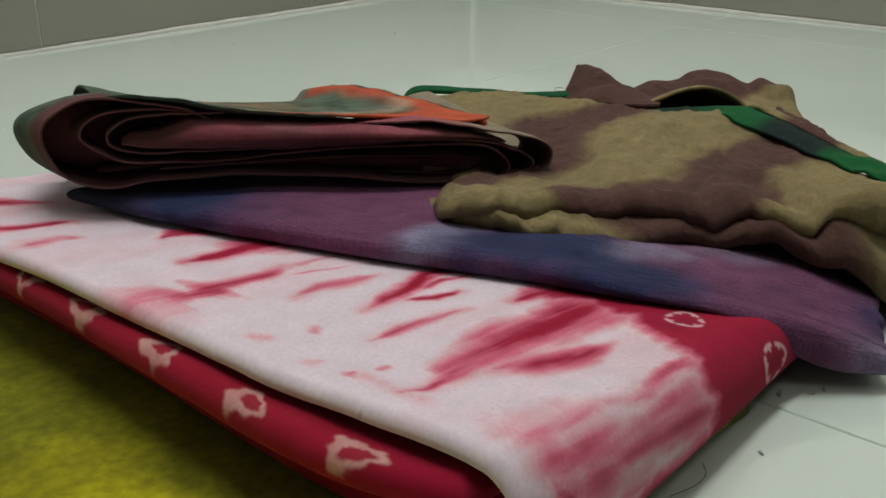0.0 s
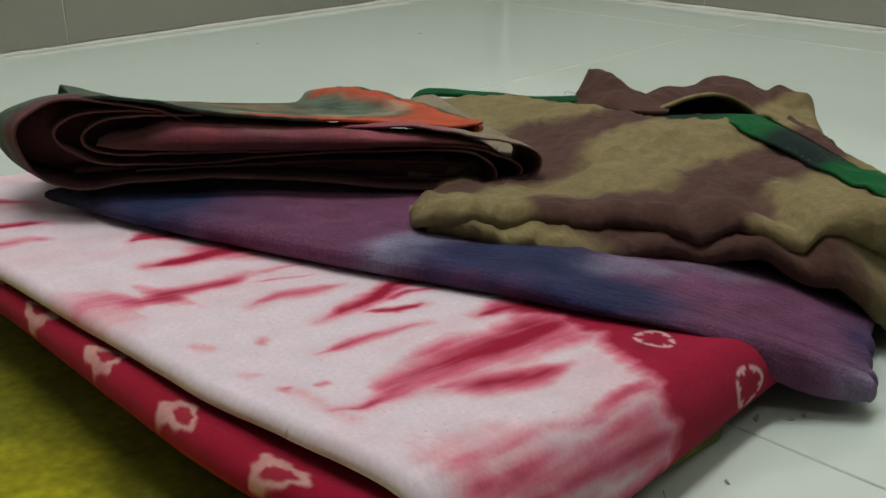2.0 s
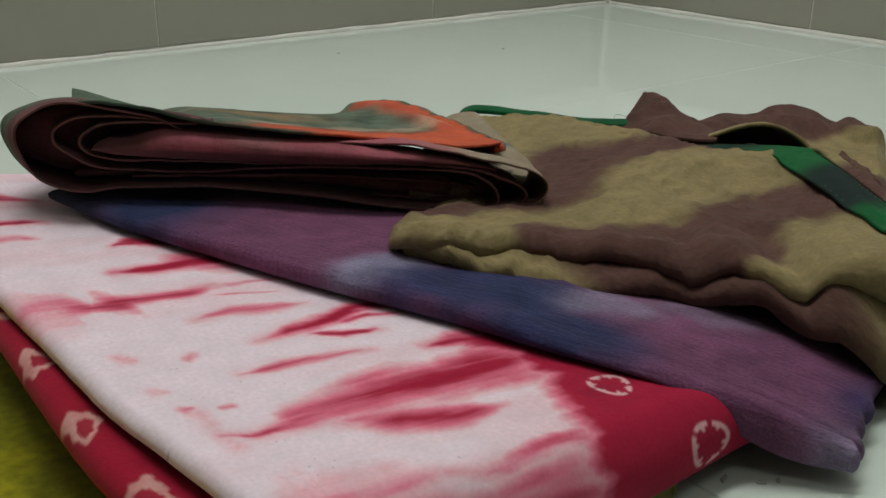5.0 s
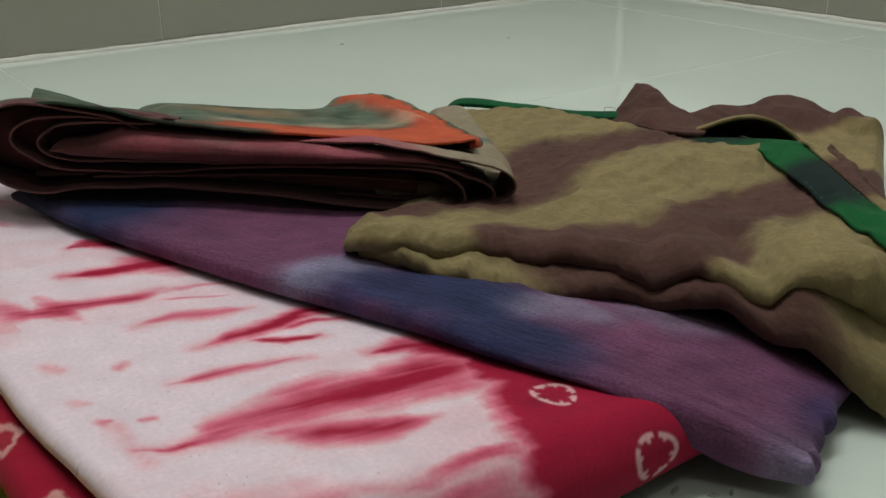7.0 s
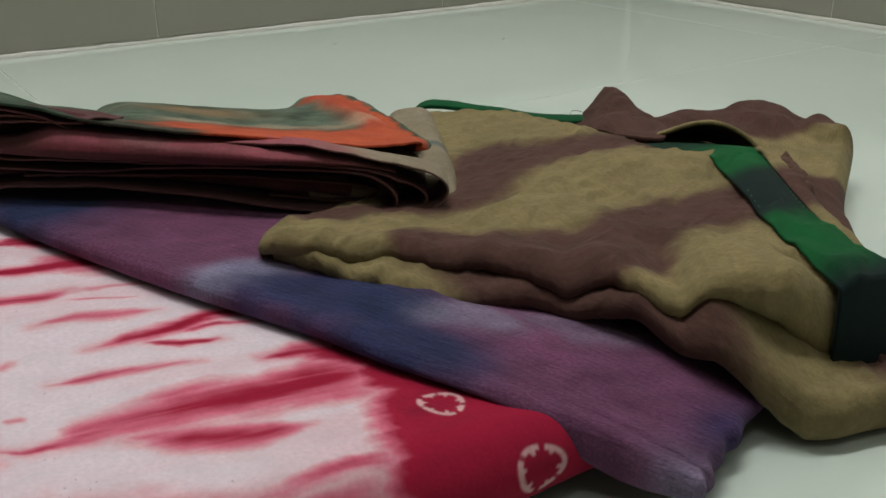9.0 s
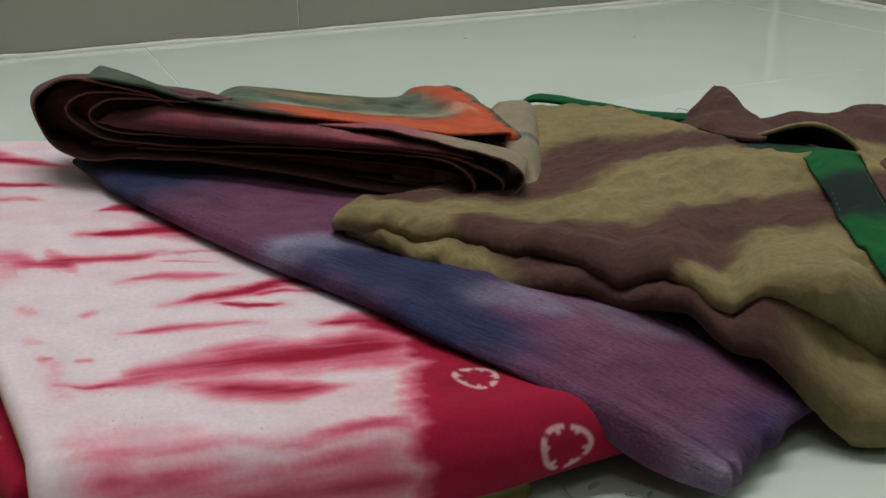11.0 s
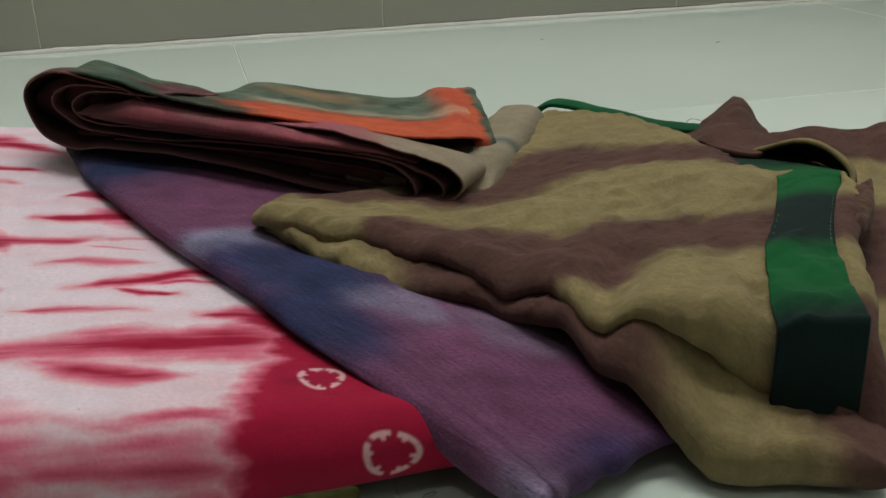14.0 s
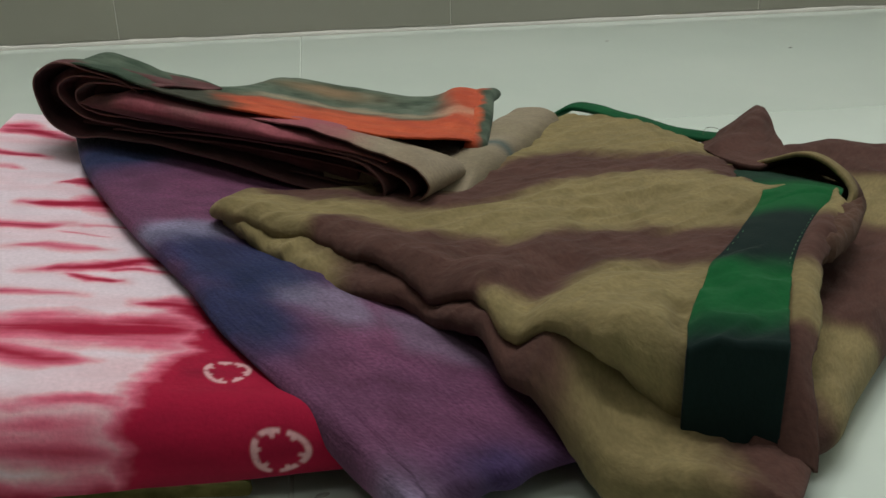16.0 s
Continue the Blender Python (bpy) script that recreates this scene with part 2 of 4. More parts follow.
MAT_JOINT = plain_material("pale_floor_grout", (0.60, 0.67, 0.60), (0.66, 0.72, 0.65), 0.03, 0.5, 0.3)
floor = tagged(box_mesh("floor", (NEAR_X - 0.1, NEAR_Y - 0.1, -0.06), (FAR_X + 0.1, FAR_Y + 0.1, -0.0006), MAT_JOINT),
               "glossy white ceramic tile floor with pale grout joints", "floor", kind="structure")
wall_north = wall("wall_north", (NEAR_X - 0.1, FAR_Y + 0.006, 0), (FAR_X + 0.1, FAR_Y + 0.12, HIGH), "white painted wall above grey tile skirting")
wall_east = wall("wall_east", (FAR_X + 0.006, NEAR_Y - 0.1, 0), (FAR_X + 0.12, FAR_Y, HIGH), "white painted wall above grey tile skirting")
wall("wall_south", (NEAR_X - 0.1, NEAR_Y - 0.12, 0), (FAR_X + 0.1, NEAR_Y, HIGH), "unseen plain tan wall, kept dim to cut bounced light", MAT_DIM)
wall("wall_west", (NEAR_X - 0.12, NEAR_Y, 0), (NEAR_X, FAR_Y, HIGH), "unseen plain tan wall, kept dim to cut bounced light", MAT_DIM)
tagged(box_mesh("ceiling", (NEAR_X - 0.1, NEAR_Y - 0.1, HIGH), (FAR_X + 0.1, FAR_Y + 0.1, HIGH + 0.1), MAT_CEIL), "plain white ceiling", "ceiling", kind="structure")

# ---- yellow-green cloth on the floor, the bottom of the pile ----
def white_top(x, y):
    return 0.0974 - 0.1186 * x + 0.0029 * y


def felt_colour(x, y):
    # yellow dims towards the pile: the shade it throws is put into this colour
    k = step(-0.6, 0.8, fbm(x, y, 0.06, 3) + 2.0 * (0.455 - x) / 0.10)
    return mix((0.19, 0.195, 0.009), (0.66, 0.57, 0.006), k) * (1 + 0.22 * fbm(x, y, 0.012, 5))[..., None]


xy = coons([(0.30, 0.30), (0.42, 0.352), (0.52, 0.364), (0.570, 0.361), (0.616, 0.357)], [(0.27, 0.66), (0.45, 0.66), (0.62, 0.62)],
           [(0.30, 0.30), (0.28, 0.48), (0.27, 0.66)], [(0.616, 0.357), (0.615, 0.364), (0.60, 0.45), (0.62, 0.62)], 200, 160)
x, y = xy[..., 0], xy[..., 1]
yellow = thing("folded_cloth", (0.45, 0.48, 0), "yellow-green dyed cloth lying flat under the pile", "cloth")
lift = 0.0060 + 0.0010 * fbm(x, y, 0.05, 11)
pale_rim = step(0.366, 0.3595, y) * step(0.50, 0.54, x) * 0.6
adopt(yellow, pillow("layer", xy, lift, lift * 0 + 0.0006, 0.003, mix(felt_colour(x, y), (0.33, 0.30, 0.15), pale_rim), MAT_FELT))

# ---- red and white tie-dyed cotton, folded ----
RED, PINK, CREAM, WHITE = (0.35, 0.006, 0.037), (0.68, 0.15, 0.235), (0.76, 0.475, 0.53), (0.77, 0.655, 0.725)
STREAKS = []


def streak(points, strength, soft):
    STREAKS.append((np.array(points), strength, soft))


# crimson streaks where the cloth was tied: place along the cloth and half width of each
def dye_streaks():
    streak([(0.4863, 0.605, 0.0071), (0.4983, 0.603, 0.0071), (0.5071, 0.5993, 0.0044), (0.5181, 0.592, 0.0034), (0.5302, 0.5874, 0.0017)], 1, 0.5)
    streak([(0.4916, 0.5666, 0.003), (0.4986, 0.5648, 0.0022), (0.5232, 0.5596, 0.0015)], 0.8, 0.5)
    streak([(0.4921, 0.5439, 0.0034), (0.4988, 0.5454, 0.0027), (0.5086, 0.5461, 0.0021), (0.5154, 0.5422, 0.0014)], 0.5, 0.9)
    streak([(0.5378, 0.527, 0.0013), (0.5435, 0.5279, 0.004), (0.5533, 0.5237, 0.0033)], 1, 0.4)
    streak([(0.5268, 0.5018, 0.0011), (0.5428, 0.5018, 0.0029), (0.5507, 0.5039, 0.0053), (0.5678, 0.4992, 0.0059)], 1, 0.5)
    streak([(0.4942, 0.4775, 0.0105), (0.4993, 0.4788, 0.0058), (0.5075, 0.4758, 0.0019), (0.5125, 0.4761, 0.0039), (0.5167, 0.4775, 0.0069), (0.521, 0.479, 0.0035), (0.5385, 0.4793, 0.0026), (0.5479, 0.4818, 0.0016)], 0.95, 0.5)
    streak([(0.5479, 0.4818, 0.0016), (0.5719, 0.4789, 0.0005)], 0.6, 0.5)
    streak([(0.5451, 0.4744, 0.001), (0.5662, 0.4692, 0.0005)], 0.6, 0.5)
    streak([(0.5314, 0.4586, 0.0009), (0.5434, 0.4601, 0.0023), (0.5553, 0.4584, 0.0023), (0.5669, 0.4583, 0.0009)], 0.65, 0.7)
    streak([(0.5425, 0.4405, 0.0008), (0.556, 0.4418, 0.0025), (0.5669, 0.4453, 0.0026), (0.5785, 0.4491, 0.0023), (0.5896, 0.4494, 0.0028)], 0.95, 0.4)
    streak([(0.5554, 0.4385, 0.0008), (0.5646, 0.4337, 0.0016), (0.5761, 0.4319, 0.0008)], 0.9, 0.4)
    streak([(0.5644, 0.4413, 0.0009), (0.5768, 0.4421, 0.0013), (0.5888, 0.4398, 0.0009)], 0.85, 0.4)
    streak([(0.5298, 0.4232, 0.0007), (0.542, 0.424, 0.0018), (0.5528, 0.423, 0.0019), (0.5652, 0.4209, 0.0008)], 0.7, 0.7)
    streak([(0.579, 0.4166, 0.0008), (0.5911, 0.4173, 0.0031), (0.6039, 0.4136, 0.0055)], 1, 0.5)
    streak([(0.5007, 0.3957, 0.0008), (0.5113, 0.3938, 0.0011), (0.5179, 0.3954, 0.0017), (0.5245, 0.3956, 0.0023), (0.5315, 0.3976, 0.0039), (0.5456, 0.3983, 0.0056), (0.5605, 0.399, 0.0065), (0.5757, 0.3982, 0.006), (0.5923, 0.3999, 0.0077), (0.6087, 0.3984, 0.0094)], 1, 0.45)
    streak([(0.5351, 0.3932, 0.0018), (0.548, 0.3871, 0.0035), (0.5638, 0.381, 0.0034), (0.5774, 0.3801, 0.0012)], 0.75, 0.6)
    streak([(0.5041, 0.3591, 0.0017), (0.5112, 0.3575, 0.003), (0.5189, 0.3557, 0.0021), (0.5291, 0.3542, 0.003), (0.5417, 0.3513, 0.0021), (0.5529, 0.3519, 0.0027), (0.568, 0.3508, 0.0046), (0.5883, 0.3467, 0.0081)], 0.75, 0.8)
    streak([(0.5112, 0.3575, 0.0085), (0.5156, 0.3565, 0.0085)], 0.7, 1)
    streak([(0.529, 0.3551, 0.0077), (0.5309, 0.3547, 0.0078)], 0.7, 1)
    streak([(0.5463, 0.3628, 0.0007), (0.5598, 0.3593, 0.0014), (0.5711, 0.3611, 0.0018), (0.5825, 0.3616, 0.0016), (0.592, 0.3598, 0.0026)], 0.75, 0.6)
    streak([(0.559, 0.3369, 0.0024), (0.5716, 0.3374, 0.0033), (0.585, 0.3382, 0.0066)], 0.95, 0.7)
    streak([(0.5401, 0.3424, 0.0028), (0.5503, 0.3404, 0.0036)], 0.5, 1)
    streak([(0.5046, 0.3499, 0.0027), (0.513, 0.3484, 0.0031)], 0.7, 1)
    streak([(0.4999, 0.411, 0.0013), (0.5025, 0.4111, 0.0006)], 0.55, 0.8)
    streak([(0.5118, 0.4088, 0.0009), (0.5166, 0.4091, 0.001)], 0.45, 0.9)
    streak([(0.5188, 0.437, 0.0012), (0.5227, 0.4383, 0.0012)], 0.4, 0.9)
    streak([(0.4975, 0.4416, 0.0019), (0.5011, 0.4399, 0.0011)], 0.4, 0.9)
    streak([(0.4971, 0.4219, 0.002), (0.5005, 0.4213, 0.001)], 0.35, 0.9)
    streak([(0.5019, 0.3907, 0.0038), (0.5025, 0.408, 0.0031)], 0.25, 1)


dye_streaks()


def ring(x, y, cx, cy, r, tall, petals, seed):
    """A pale ring of dashes round a tied knot."""
    px, py = x - cx, (y - cy) / tall
    rr, a = np.hypot(px, py), np.arctan2(py, px)
    d = np.abs(rr - r * (1 + 0.07 * np.sin(a * 3 + seed)))
    gap = step(-1.15, -0.55, np.cos(a * petals + seed) + 0.3 * np.sin(a * 2 + seed))
    spike = step(0.55, 0.95, np.cos(a * petals + seed)) * step(r * 0.62, r * 0.8, rr) * step(r * 1.05, r * 0.95, rr)
    return np.clip(step(r * 0.19, r * 0.05, d) * gap + spike * 0.9, 0, 1)


def white_colour(x, y):
    wx = x + 0.0030 * fbm(x * 0.5, y * 2, 0.018, 22) + 0.0008 * fbm(x, y, 0.004, 23)
    wy = y + 0.0016 * fbm(x, y, 0.012, 24) + 0.0005 * fbm(x * 0.4, y * 2, 0.003, 26)
    k = 0.035 + 0.18 * np.clip(fbm(x * 0.35, y * 1.6, 0.03, 21) + 0.15, 0, 1)
    for pts, strength, soft in STREAKS:
        d, s = near_line(wx, wy, pts[:, :2])
        run = np.concatenate([[0], np.cumsum(np.linalg.norm(np.diff(pts[:, :2], axis=0), axis=1))])
        w = np.interp(s, run / run[-1], pts[:, 2]) * (1 + 0.25 * fbm(x, y, 0.01, 25))
        f = np.clip(d / np.maximum(w, 3e-4), 0, 9)
        grainy = 0.90 + 0.50 * fbm(x * 0.25, y * 3, 0.012, 30)
        k = np.maximum(k, strength * np.clip(grainy, 0.45, 1.1) * step(2.2 + 1.4 * soft, -0.35 - 0.5 * soft, f) * (1 if run[-1] < 0.02 else 0.45 + 0.55 * step(-0.03, 0.20, s) * step(1.03, 0.80, s)))
        k = np.maximum(k, (0.30 + 0.20 * fbm(x * 0.3, y * 2, 0.01, 31)) * strength * np.exp(-np.maximum(0, d - w) / 0.0032) * step(0.018, 0.004, d))
    ye = [0.330, 0.339, 0.3475, 0.3563, 0.3669, 0.3783, 0.3893, 0.4003, 0.4157, 0.43]
    xe = [0.577, 0.582, 0.5845, 0.590, 0.591, 0.592, 0.6018, 0.599, 0.597, 0.66]
    edge = x - np.interp(y, ye, xe) + 0.006 * fbm(x * 0.35, y * 2.2, 0.012, 27) + 0.002 * fbm(x, y, 0.004, 28)
    k = np.maximum(k, step(-0.012, 0.010, edge))
    k = np.maximum(k, 0.75 * step(0.346, 0.334, y + 0.004 * fbm(x, y, 0.01, 29)) * step(0.50, 0.56, x))
    k = np.clip(k, 0, 1)
    c = mix(WHITE, CREAM, step(0.03, 0.24, k))
    c = mix(c, PINK, step(0.14, 0.52, k))
    c = mix(c, RED, step(0.42, 0.80, k))
    c = mix(c, (0.23, 0.006, 0.030), step(0.8, 1.0, k) * np.clip(0.1 + 0.9 * fbm(x * 0.35, y * 1.6, 0.014, 32), 0, 0.7))
    pale = np.maximum(ring(x, y, 0.6108, 0.3765, 0.0056, 0.90, 7, 0.4), ring(x, y, 0.6245, 0.3490, 0.0068, 0.80, 6, 1.3))
    c = mix(c, (0.72, 0.43, 0.45), pale * 0.9)
    specks = step(0.93, 0.96, value_noise(x * 900, y * 900, 8)) * step(0.35, 0.5, value_noise(x * 60, y * 60, 9))
    return mix(c, (0.2, 0.15, 0.2), specks * 0.5)


cotton = thing("folded_cloth", (0.57, 0.49, 0.006), "white cotton cloth tie-dyed with crimson streaks, folded flat", "cloth")
nu, nv = 360, 520
xs = 0.487 + 0.160 * np.linspace(0, 1, nu)
v = np.linspace(0, 1, nv)
BEND = 0.12
# the sheet bends down over its near edge, then lies flat towards the back
x = np.repeat(xs[None], nv, 0)
ang = (1 - np.clip(v / BEND, 0, 1)) * math.radians(118)
top = white_top(x, 0.5)
rz = (top - 0.0075) / (1 - math.cos(math.radians(118)))
ry = np.minimum(rz, 0.013)
flat = np.clip((v - BEND) / (1 - BEND), 0, 1)
y = 0.3535 + ry - ry * np.sin(ang)[:, None] + flat[:, None] * 0.261
z = top - rz * (1 - np.cos(ang))[:, None]
cloth_y = y * 0 + 0.3535 + ry - (ry + rz) / 2 * ang[:, None] + flat[:, None] * 0.261
cloth_x = x.copy()
left = np.clip((x - 0.487) / 0.0035, 0, 1)
z = z - 0.0036 * (1 - np.sqrt(1 - (1 - left) ** 2))
near_left = (1 - step(0.487, 0.53, x))
x = x + (0.0012 * fbm(y, y * 0, 0.06, 31) + np.interp(y, [0.35, 0.37, 0.40, 0.43, 0.48, 0.58], [0.016, 0.016, 0.0125, 0.0085, 0.0060, 0.0030])) * near_left
z = z + 0.0010 * fbm(x, y, 0.05, 33, 3) + 0.0005 * fbm(x, y, 0.02, 35, 3)
adopt(cotton, sheet("top_layer", np.dstack([x, y, z]), 0.0011, white_colour(cloth_x, cloth_y), MAT_COTTON, label="white cotton with crimson dye streaks"))


def hem_colour(x, y, inset):
    c = mix(RED, (0.28, 0.005, 0.02), 0.5 + 0.5 * fbm(x, y, 0.02, 41))
    for k, cy in enumerate((0.566, 0.5325, 0.4995, 0.463, 0.427, 0.394)):
        a = ((y - cy) / 0.0066) * (1 + 0.12 * math.sin(k * 2.1)) + 0.25 * fbm(x, y, 0.005, 44 + k)
        b = (inset - 0.0038) / 0.0038 + 0.2 * fbm(x, y, 0.004, 54 + k)
        turn_by = np.arctan2(b, a)
        r = np.hypot(a, b) * (1 + 0.16 * np.cos(3 * turn_by + 1.3 * k) + 0.08 * np.cos(7 * turn_by + k))
        heart = step(1.08, 0.88, r) * (1 - 0.95 * step(0.60, 0.42, r + 0.25 * np.cos(turn_by - 2.0 - k)))
        c = mix(c, (0.62, 0.33, 0.30), heart * (0.85 + 0.3 * fbm(x, y, 0.003, 64)))
    return c


def red_layer(x0, x1, y0, y1, ztop, zbot, seed, radius, motifs):
    line = [(x0 + 0.010, y0), (x0 + 0.001, y0 + 0.03), (x0 - 0.001, y0 + 0.07), (x0 + 0.001, y0 + 0.16), (x0 - 0.001, y1)]
    xy = coons([line[0], (x1, y0)], [line[-1], (x1, y1)], line, [(x1, y0), (x1, y1)], 150, 420)
    x, y = xy[..., 0], xy[..., 1]
    w = 0.0012 * fbm(x * 0.3, y, 0.03, seed, 3)
    inset = x - x[:, :1]
    plain = mix(RED, (0.28, 0.005, 0.02), 0.5 + 0.5 * fbm(x, y, 0.02, 41))
    c = (hem_colour(x, y, inset), plain) if motifs else plain
    return pillow("fold", xy, ztop(x, y) + w, zbot(x, y) + w * 0.5, radius, c, MAT_COTTON, label="crimson fold with pale heart-shaped marks" if motifs else "plain crimson fold")


adopt(cotton,
      red_layer(0.4880, 0.63, 0.367, 0.612, lambda x, y: white_top(x, y) - 0.0050, lambda x, y: 0.0255 - 0.07 * (x - 0.487), 43, 0.0055, True),
      red_layer(0.5020, 0.62, 0.370, 0.606, lambda x, y: 0.0268 - 0.07 * (x - 0.487), lambda x, y: 0.0066 + 0 * x, 47, 0.006, False))

# ---- purple crepe ----
BLUE, PLUM, SLATE = (0.022, 0.032, 0.092), (0.185, 0.062, 0.128), (0.034, 0.037, 0.058)


def crepe_colour(x, y):
    wx, wy = x + 0.007 * fbm(x, y, 0.03, 52), y + 0.007 * fbm(x, y, 0.03, 54)
    c = mix(PLUM, (0.125, 0.048, 0.105), 0.40 + 0.6 * fbm(x, y, 0.03, 51))
    c = mix(c, SLATE, np.clip(1.3 * blob(wx, wy, 0.535, 0.565, 0.022), 0, 1))
    c = mix(c, BLUE, np.clip(1.3 * blob(wx, wy, 0.558, 0.542, 0.020, 1.6, 30), 0, 1))
    fx, fy = wx + 0.003 * fbm(x, y, 0.010, 57), wy + 0.003 * fbm(x, y, 0.010, 58)

    def patch(cx, cy, r, long, turn):
        return step(0.10, 0.78, blob(fx, fy, cx, cy, r, long, turn))

    c = mix(c, (0.24, 0.235, 0.35), patch(0.592, 0.452, 0.011, 1.7, 0) * 0.85)
    c = mix(c, BLUE, patch(0.613, 0.431, 0.017, 2.0, -20) * 0.95)
    c = mix(c, BLUE, patch(0.612, 0.398, 0.015, 1.7, -60) * 0.95)
    c = mix(c, BLUE, patch(0.622, 0.416, 0.012, 1.4, -50) * 0.95)
    c = mix(c, (0.21, 0.185, 0.27), np.maximum(patch(0.638, 0.405, 0.011, 1.6, -40), 0.7 * patch(0.668, 0.392, 0.009, 2.4, -45)) * 0.7)
    c = mix(c, (0.035, 0.03, 0.10), np.clip(1.2 * blob(wx, wy, 0.684, 0.340, 0.010, 1.9, 15), 0, 1) * 0.8)
    c = mix(c, (0.25, 0.22, 0.33), np.clip(1.3 * blob(wx, wy, 0.648, 0.325, 0.010, 1.5, 30), 0, 1) * 0.8)
    return c * (1 + 0.18 * fbm(x, y, 0.008, 55))[..., None]


nu, nv = 170, 420
near = [(0.531, 0.578), (0.545, 0.528), (0.571, 0.468), (0.594, 0.425), (0.607, 0.396), (0.6205, 0.374), (0.6350, 0.3545), (0.6455, 0.342), (0.6540, 0.331)]
far = [(0.60, 0.575), (0.645, 0.52), (0.667, 0.47), (0.685, 0.43), (0.700, 0.40), (0.709, 0.375), (0.711, 0.351)]
end = [near[-1], (0.6575, 0.3296), (0.6600, 0.3318), (0.6625, 0.3312), (0.6660, 0.3350), (0.672, 0.3365), (0.677, 0.3398), (0.683, 0.3400), (0.690, 0.3442), (0.702, 0.3475), far[-1]]
xy = coons([near[0], (0.565, 0.578), far[0]], end, near, far, nu, nv)
x, y = xy[..., 0], xy[..., 1]
along, across = bunched(nv)[:, None], bunched(nu)[None, :]
top = np.interp(along, [0, 0.2, 0.45, 0.65, 0.8, 0.9, 1], [0.044, 0.0435, 0.0405, 0.0365, 0.030, 0.0225, 0.0125])
top = top - (0.011 - 0.006 * step(0.72, 0.95, along)) * across + 0.002 * np.sin(across * math.pi)
top = top + 0.0014 * fbm(x, y, 0.05, 53, 3) + 0.0005 * fbm(x, y, 0.015, 56, 3)
lain = step(0.338, 0.378, y)
bot = (white_top(x, y) + 0.0012) * lain + 0.005 * (1 - lain)
bot = np.clip(np.minimum(bot, top - 0.004), 0.002, 1)
crepe = thing("folded_cloth", (0.63, 0.44, 0.01), "purple and blue dyed crepe cloth folded in a long strip", "cloth")
adopt(crepe, pillow("fold", xy, top, bot, 0.007, crepe_colour(x, y), MAT_CREPE, sides=(1, 1, 1, 0.35)))

# ---- olive and brown garment with a green trim ----
OLIVE, BROWN = (0.238, 0.190, 0.088), (0.092, 0.045, 0.036)


def patchy(k, x, y, seed):
    """Dye with a bleeding edge; k runs from olive (0) to brown (1)."""
    c = mix(OLIVE, BROWN, k)
    return c * (1 + 0.16 * fbm(x, y, 0.02, seed) + 0.10 * fbm(x, y, 0.004, seed + 3))[..., None]


def olive_colour(x, y):
    n = 0.007 * fbm(x, y, 0.025, 61) + 0.004 * fbm(x * 0.5, y * 1.5, 0.008, 62)
    b1 = np.interp(x, [0.69, 0.718, 0.745, 0.768, 0.793, 0.84], [0.490, 0.527, 0.538, 0.531, 0.520, 0.53])
    b2 = np.interp(x, [0.64, 0.683, 0.701, 0.723, 0.746, 0.767, 0.789, 0.81, 0.84], [0.468, 0.466, 0.471, 0.486, 0.494, 0.492, 0.487, 0.470, 0.45])
    b3 = np.interp(x, [0.60, 0.628, 0.640, 0.650, 0.67, 0.698, 0.718, 0.75, 0.774, 0.80], [0.39, 0.425, 0.448, 0.451, 0.439, 0.428, 0.432, 0.439, 0.431, 0.42])
    b4 = np.interp(x, [0.60, 0.66, 0.676, 0.682, 0.690, 0.698, 0.71, 0.728, 0.755, 0.78], [0.30, 0.34, 0.372, 0.386, 0.384, 0.381, 0.393, 0.402, 0.400, 0.396])
    w = 0.0075
    first = step(-w, w, y - b2 + n) * step(-w, w, b1 - y + n)
    second = step(-w, w, y - b4 + n) * step(-w, w, b3 - y - n)
    return patchy(np.maximum(first, second), x, y, 64)


def olive_top(x, y):
    h = 0.0378 - 0.06 * (y - 0.44) + 0.0125 * np.exp(-(((x - 0.602) ** 2 + (y - 0.460) ** 2) / 0.04 ** 2))
    h = h + 0.0022 * fbm(x, y, 0.05, 63, 2) + 0.0012 * fbm(x * 0.6 + y * 0.5, y - x * 0.6, 0.02, 65, 3)
    h = h + 0.00055 * fbm(x * 0.8 + y * 0.6, (y * 0.8 - x * 0.6) * 2.2, 0.010, 70, 3)
    p, q = x + 0.006 * fbm(x, y, 0.03, 171), y + 0.006 * fbm(x, y, 0.03, 172)
    h = h + 0.0031 * (0.35 - np.abs(fbm(p * 0.7 + q * 0.3, (q - p * 0.35) * 1.5, 0.034, 173, 2)))
    h = h + 0.0021 * (0.30 - np.abs(fbm(p * 0.5 + q * 0.5, (q * 0.8 - p * 0.5) * 1.8, 0.014, 174, 2)))
    h = h + ridge(x, y, [(0.640, 0.440), (0.664, 0.416), (0.684, 0.402)], 0.0030, 0.010)
    h = h + ridge(x, y, [(0.684, 0.364), (0.697, 0.384), (0.712, 0.402)], -0.0050, 0.007)
    h = h + ridge(x, y, [(0.712, 0.355), (0.722, 0.380)], 0.0040, 0.014)
    h = h + ridge(x, y, [(0.734, 0.366), (0.724, 0.336)], -0.0030, 0.004)
    h = h + ridge(x, y, [(0.668, 0.398), (0.680, 0.412), (0.70, 0.43)], -0.0025, 0.006)
    h = h + ridge(x, y, [(0.70, 0.452), (0.74, 0.476), (0.79, 0.474)], 0.0020, 0.012)
    h = h - 0.007 * step(0.790, 0.825, x) * step(0.49, 0.53, y) - 0.008 * blob(x, y, 0.818, 0.494, 0.016, 1.3, 60)
    return h - 0.0045 * step(0.70, 0.75, x) * step(0.47, 0.42, y)


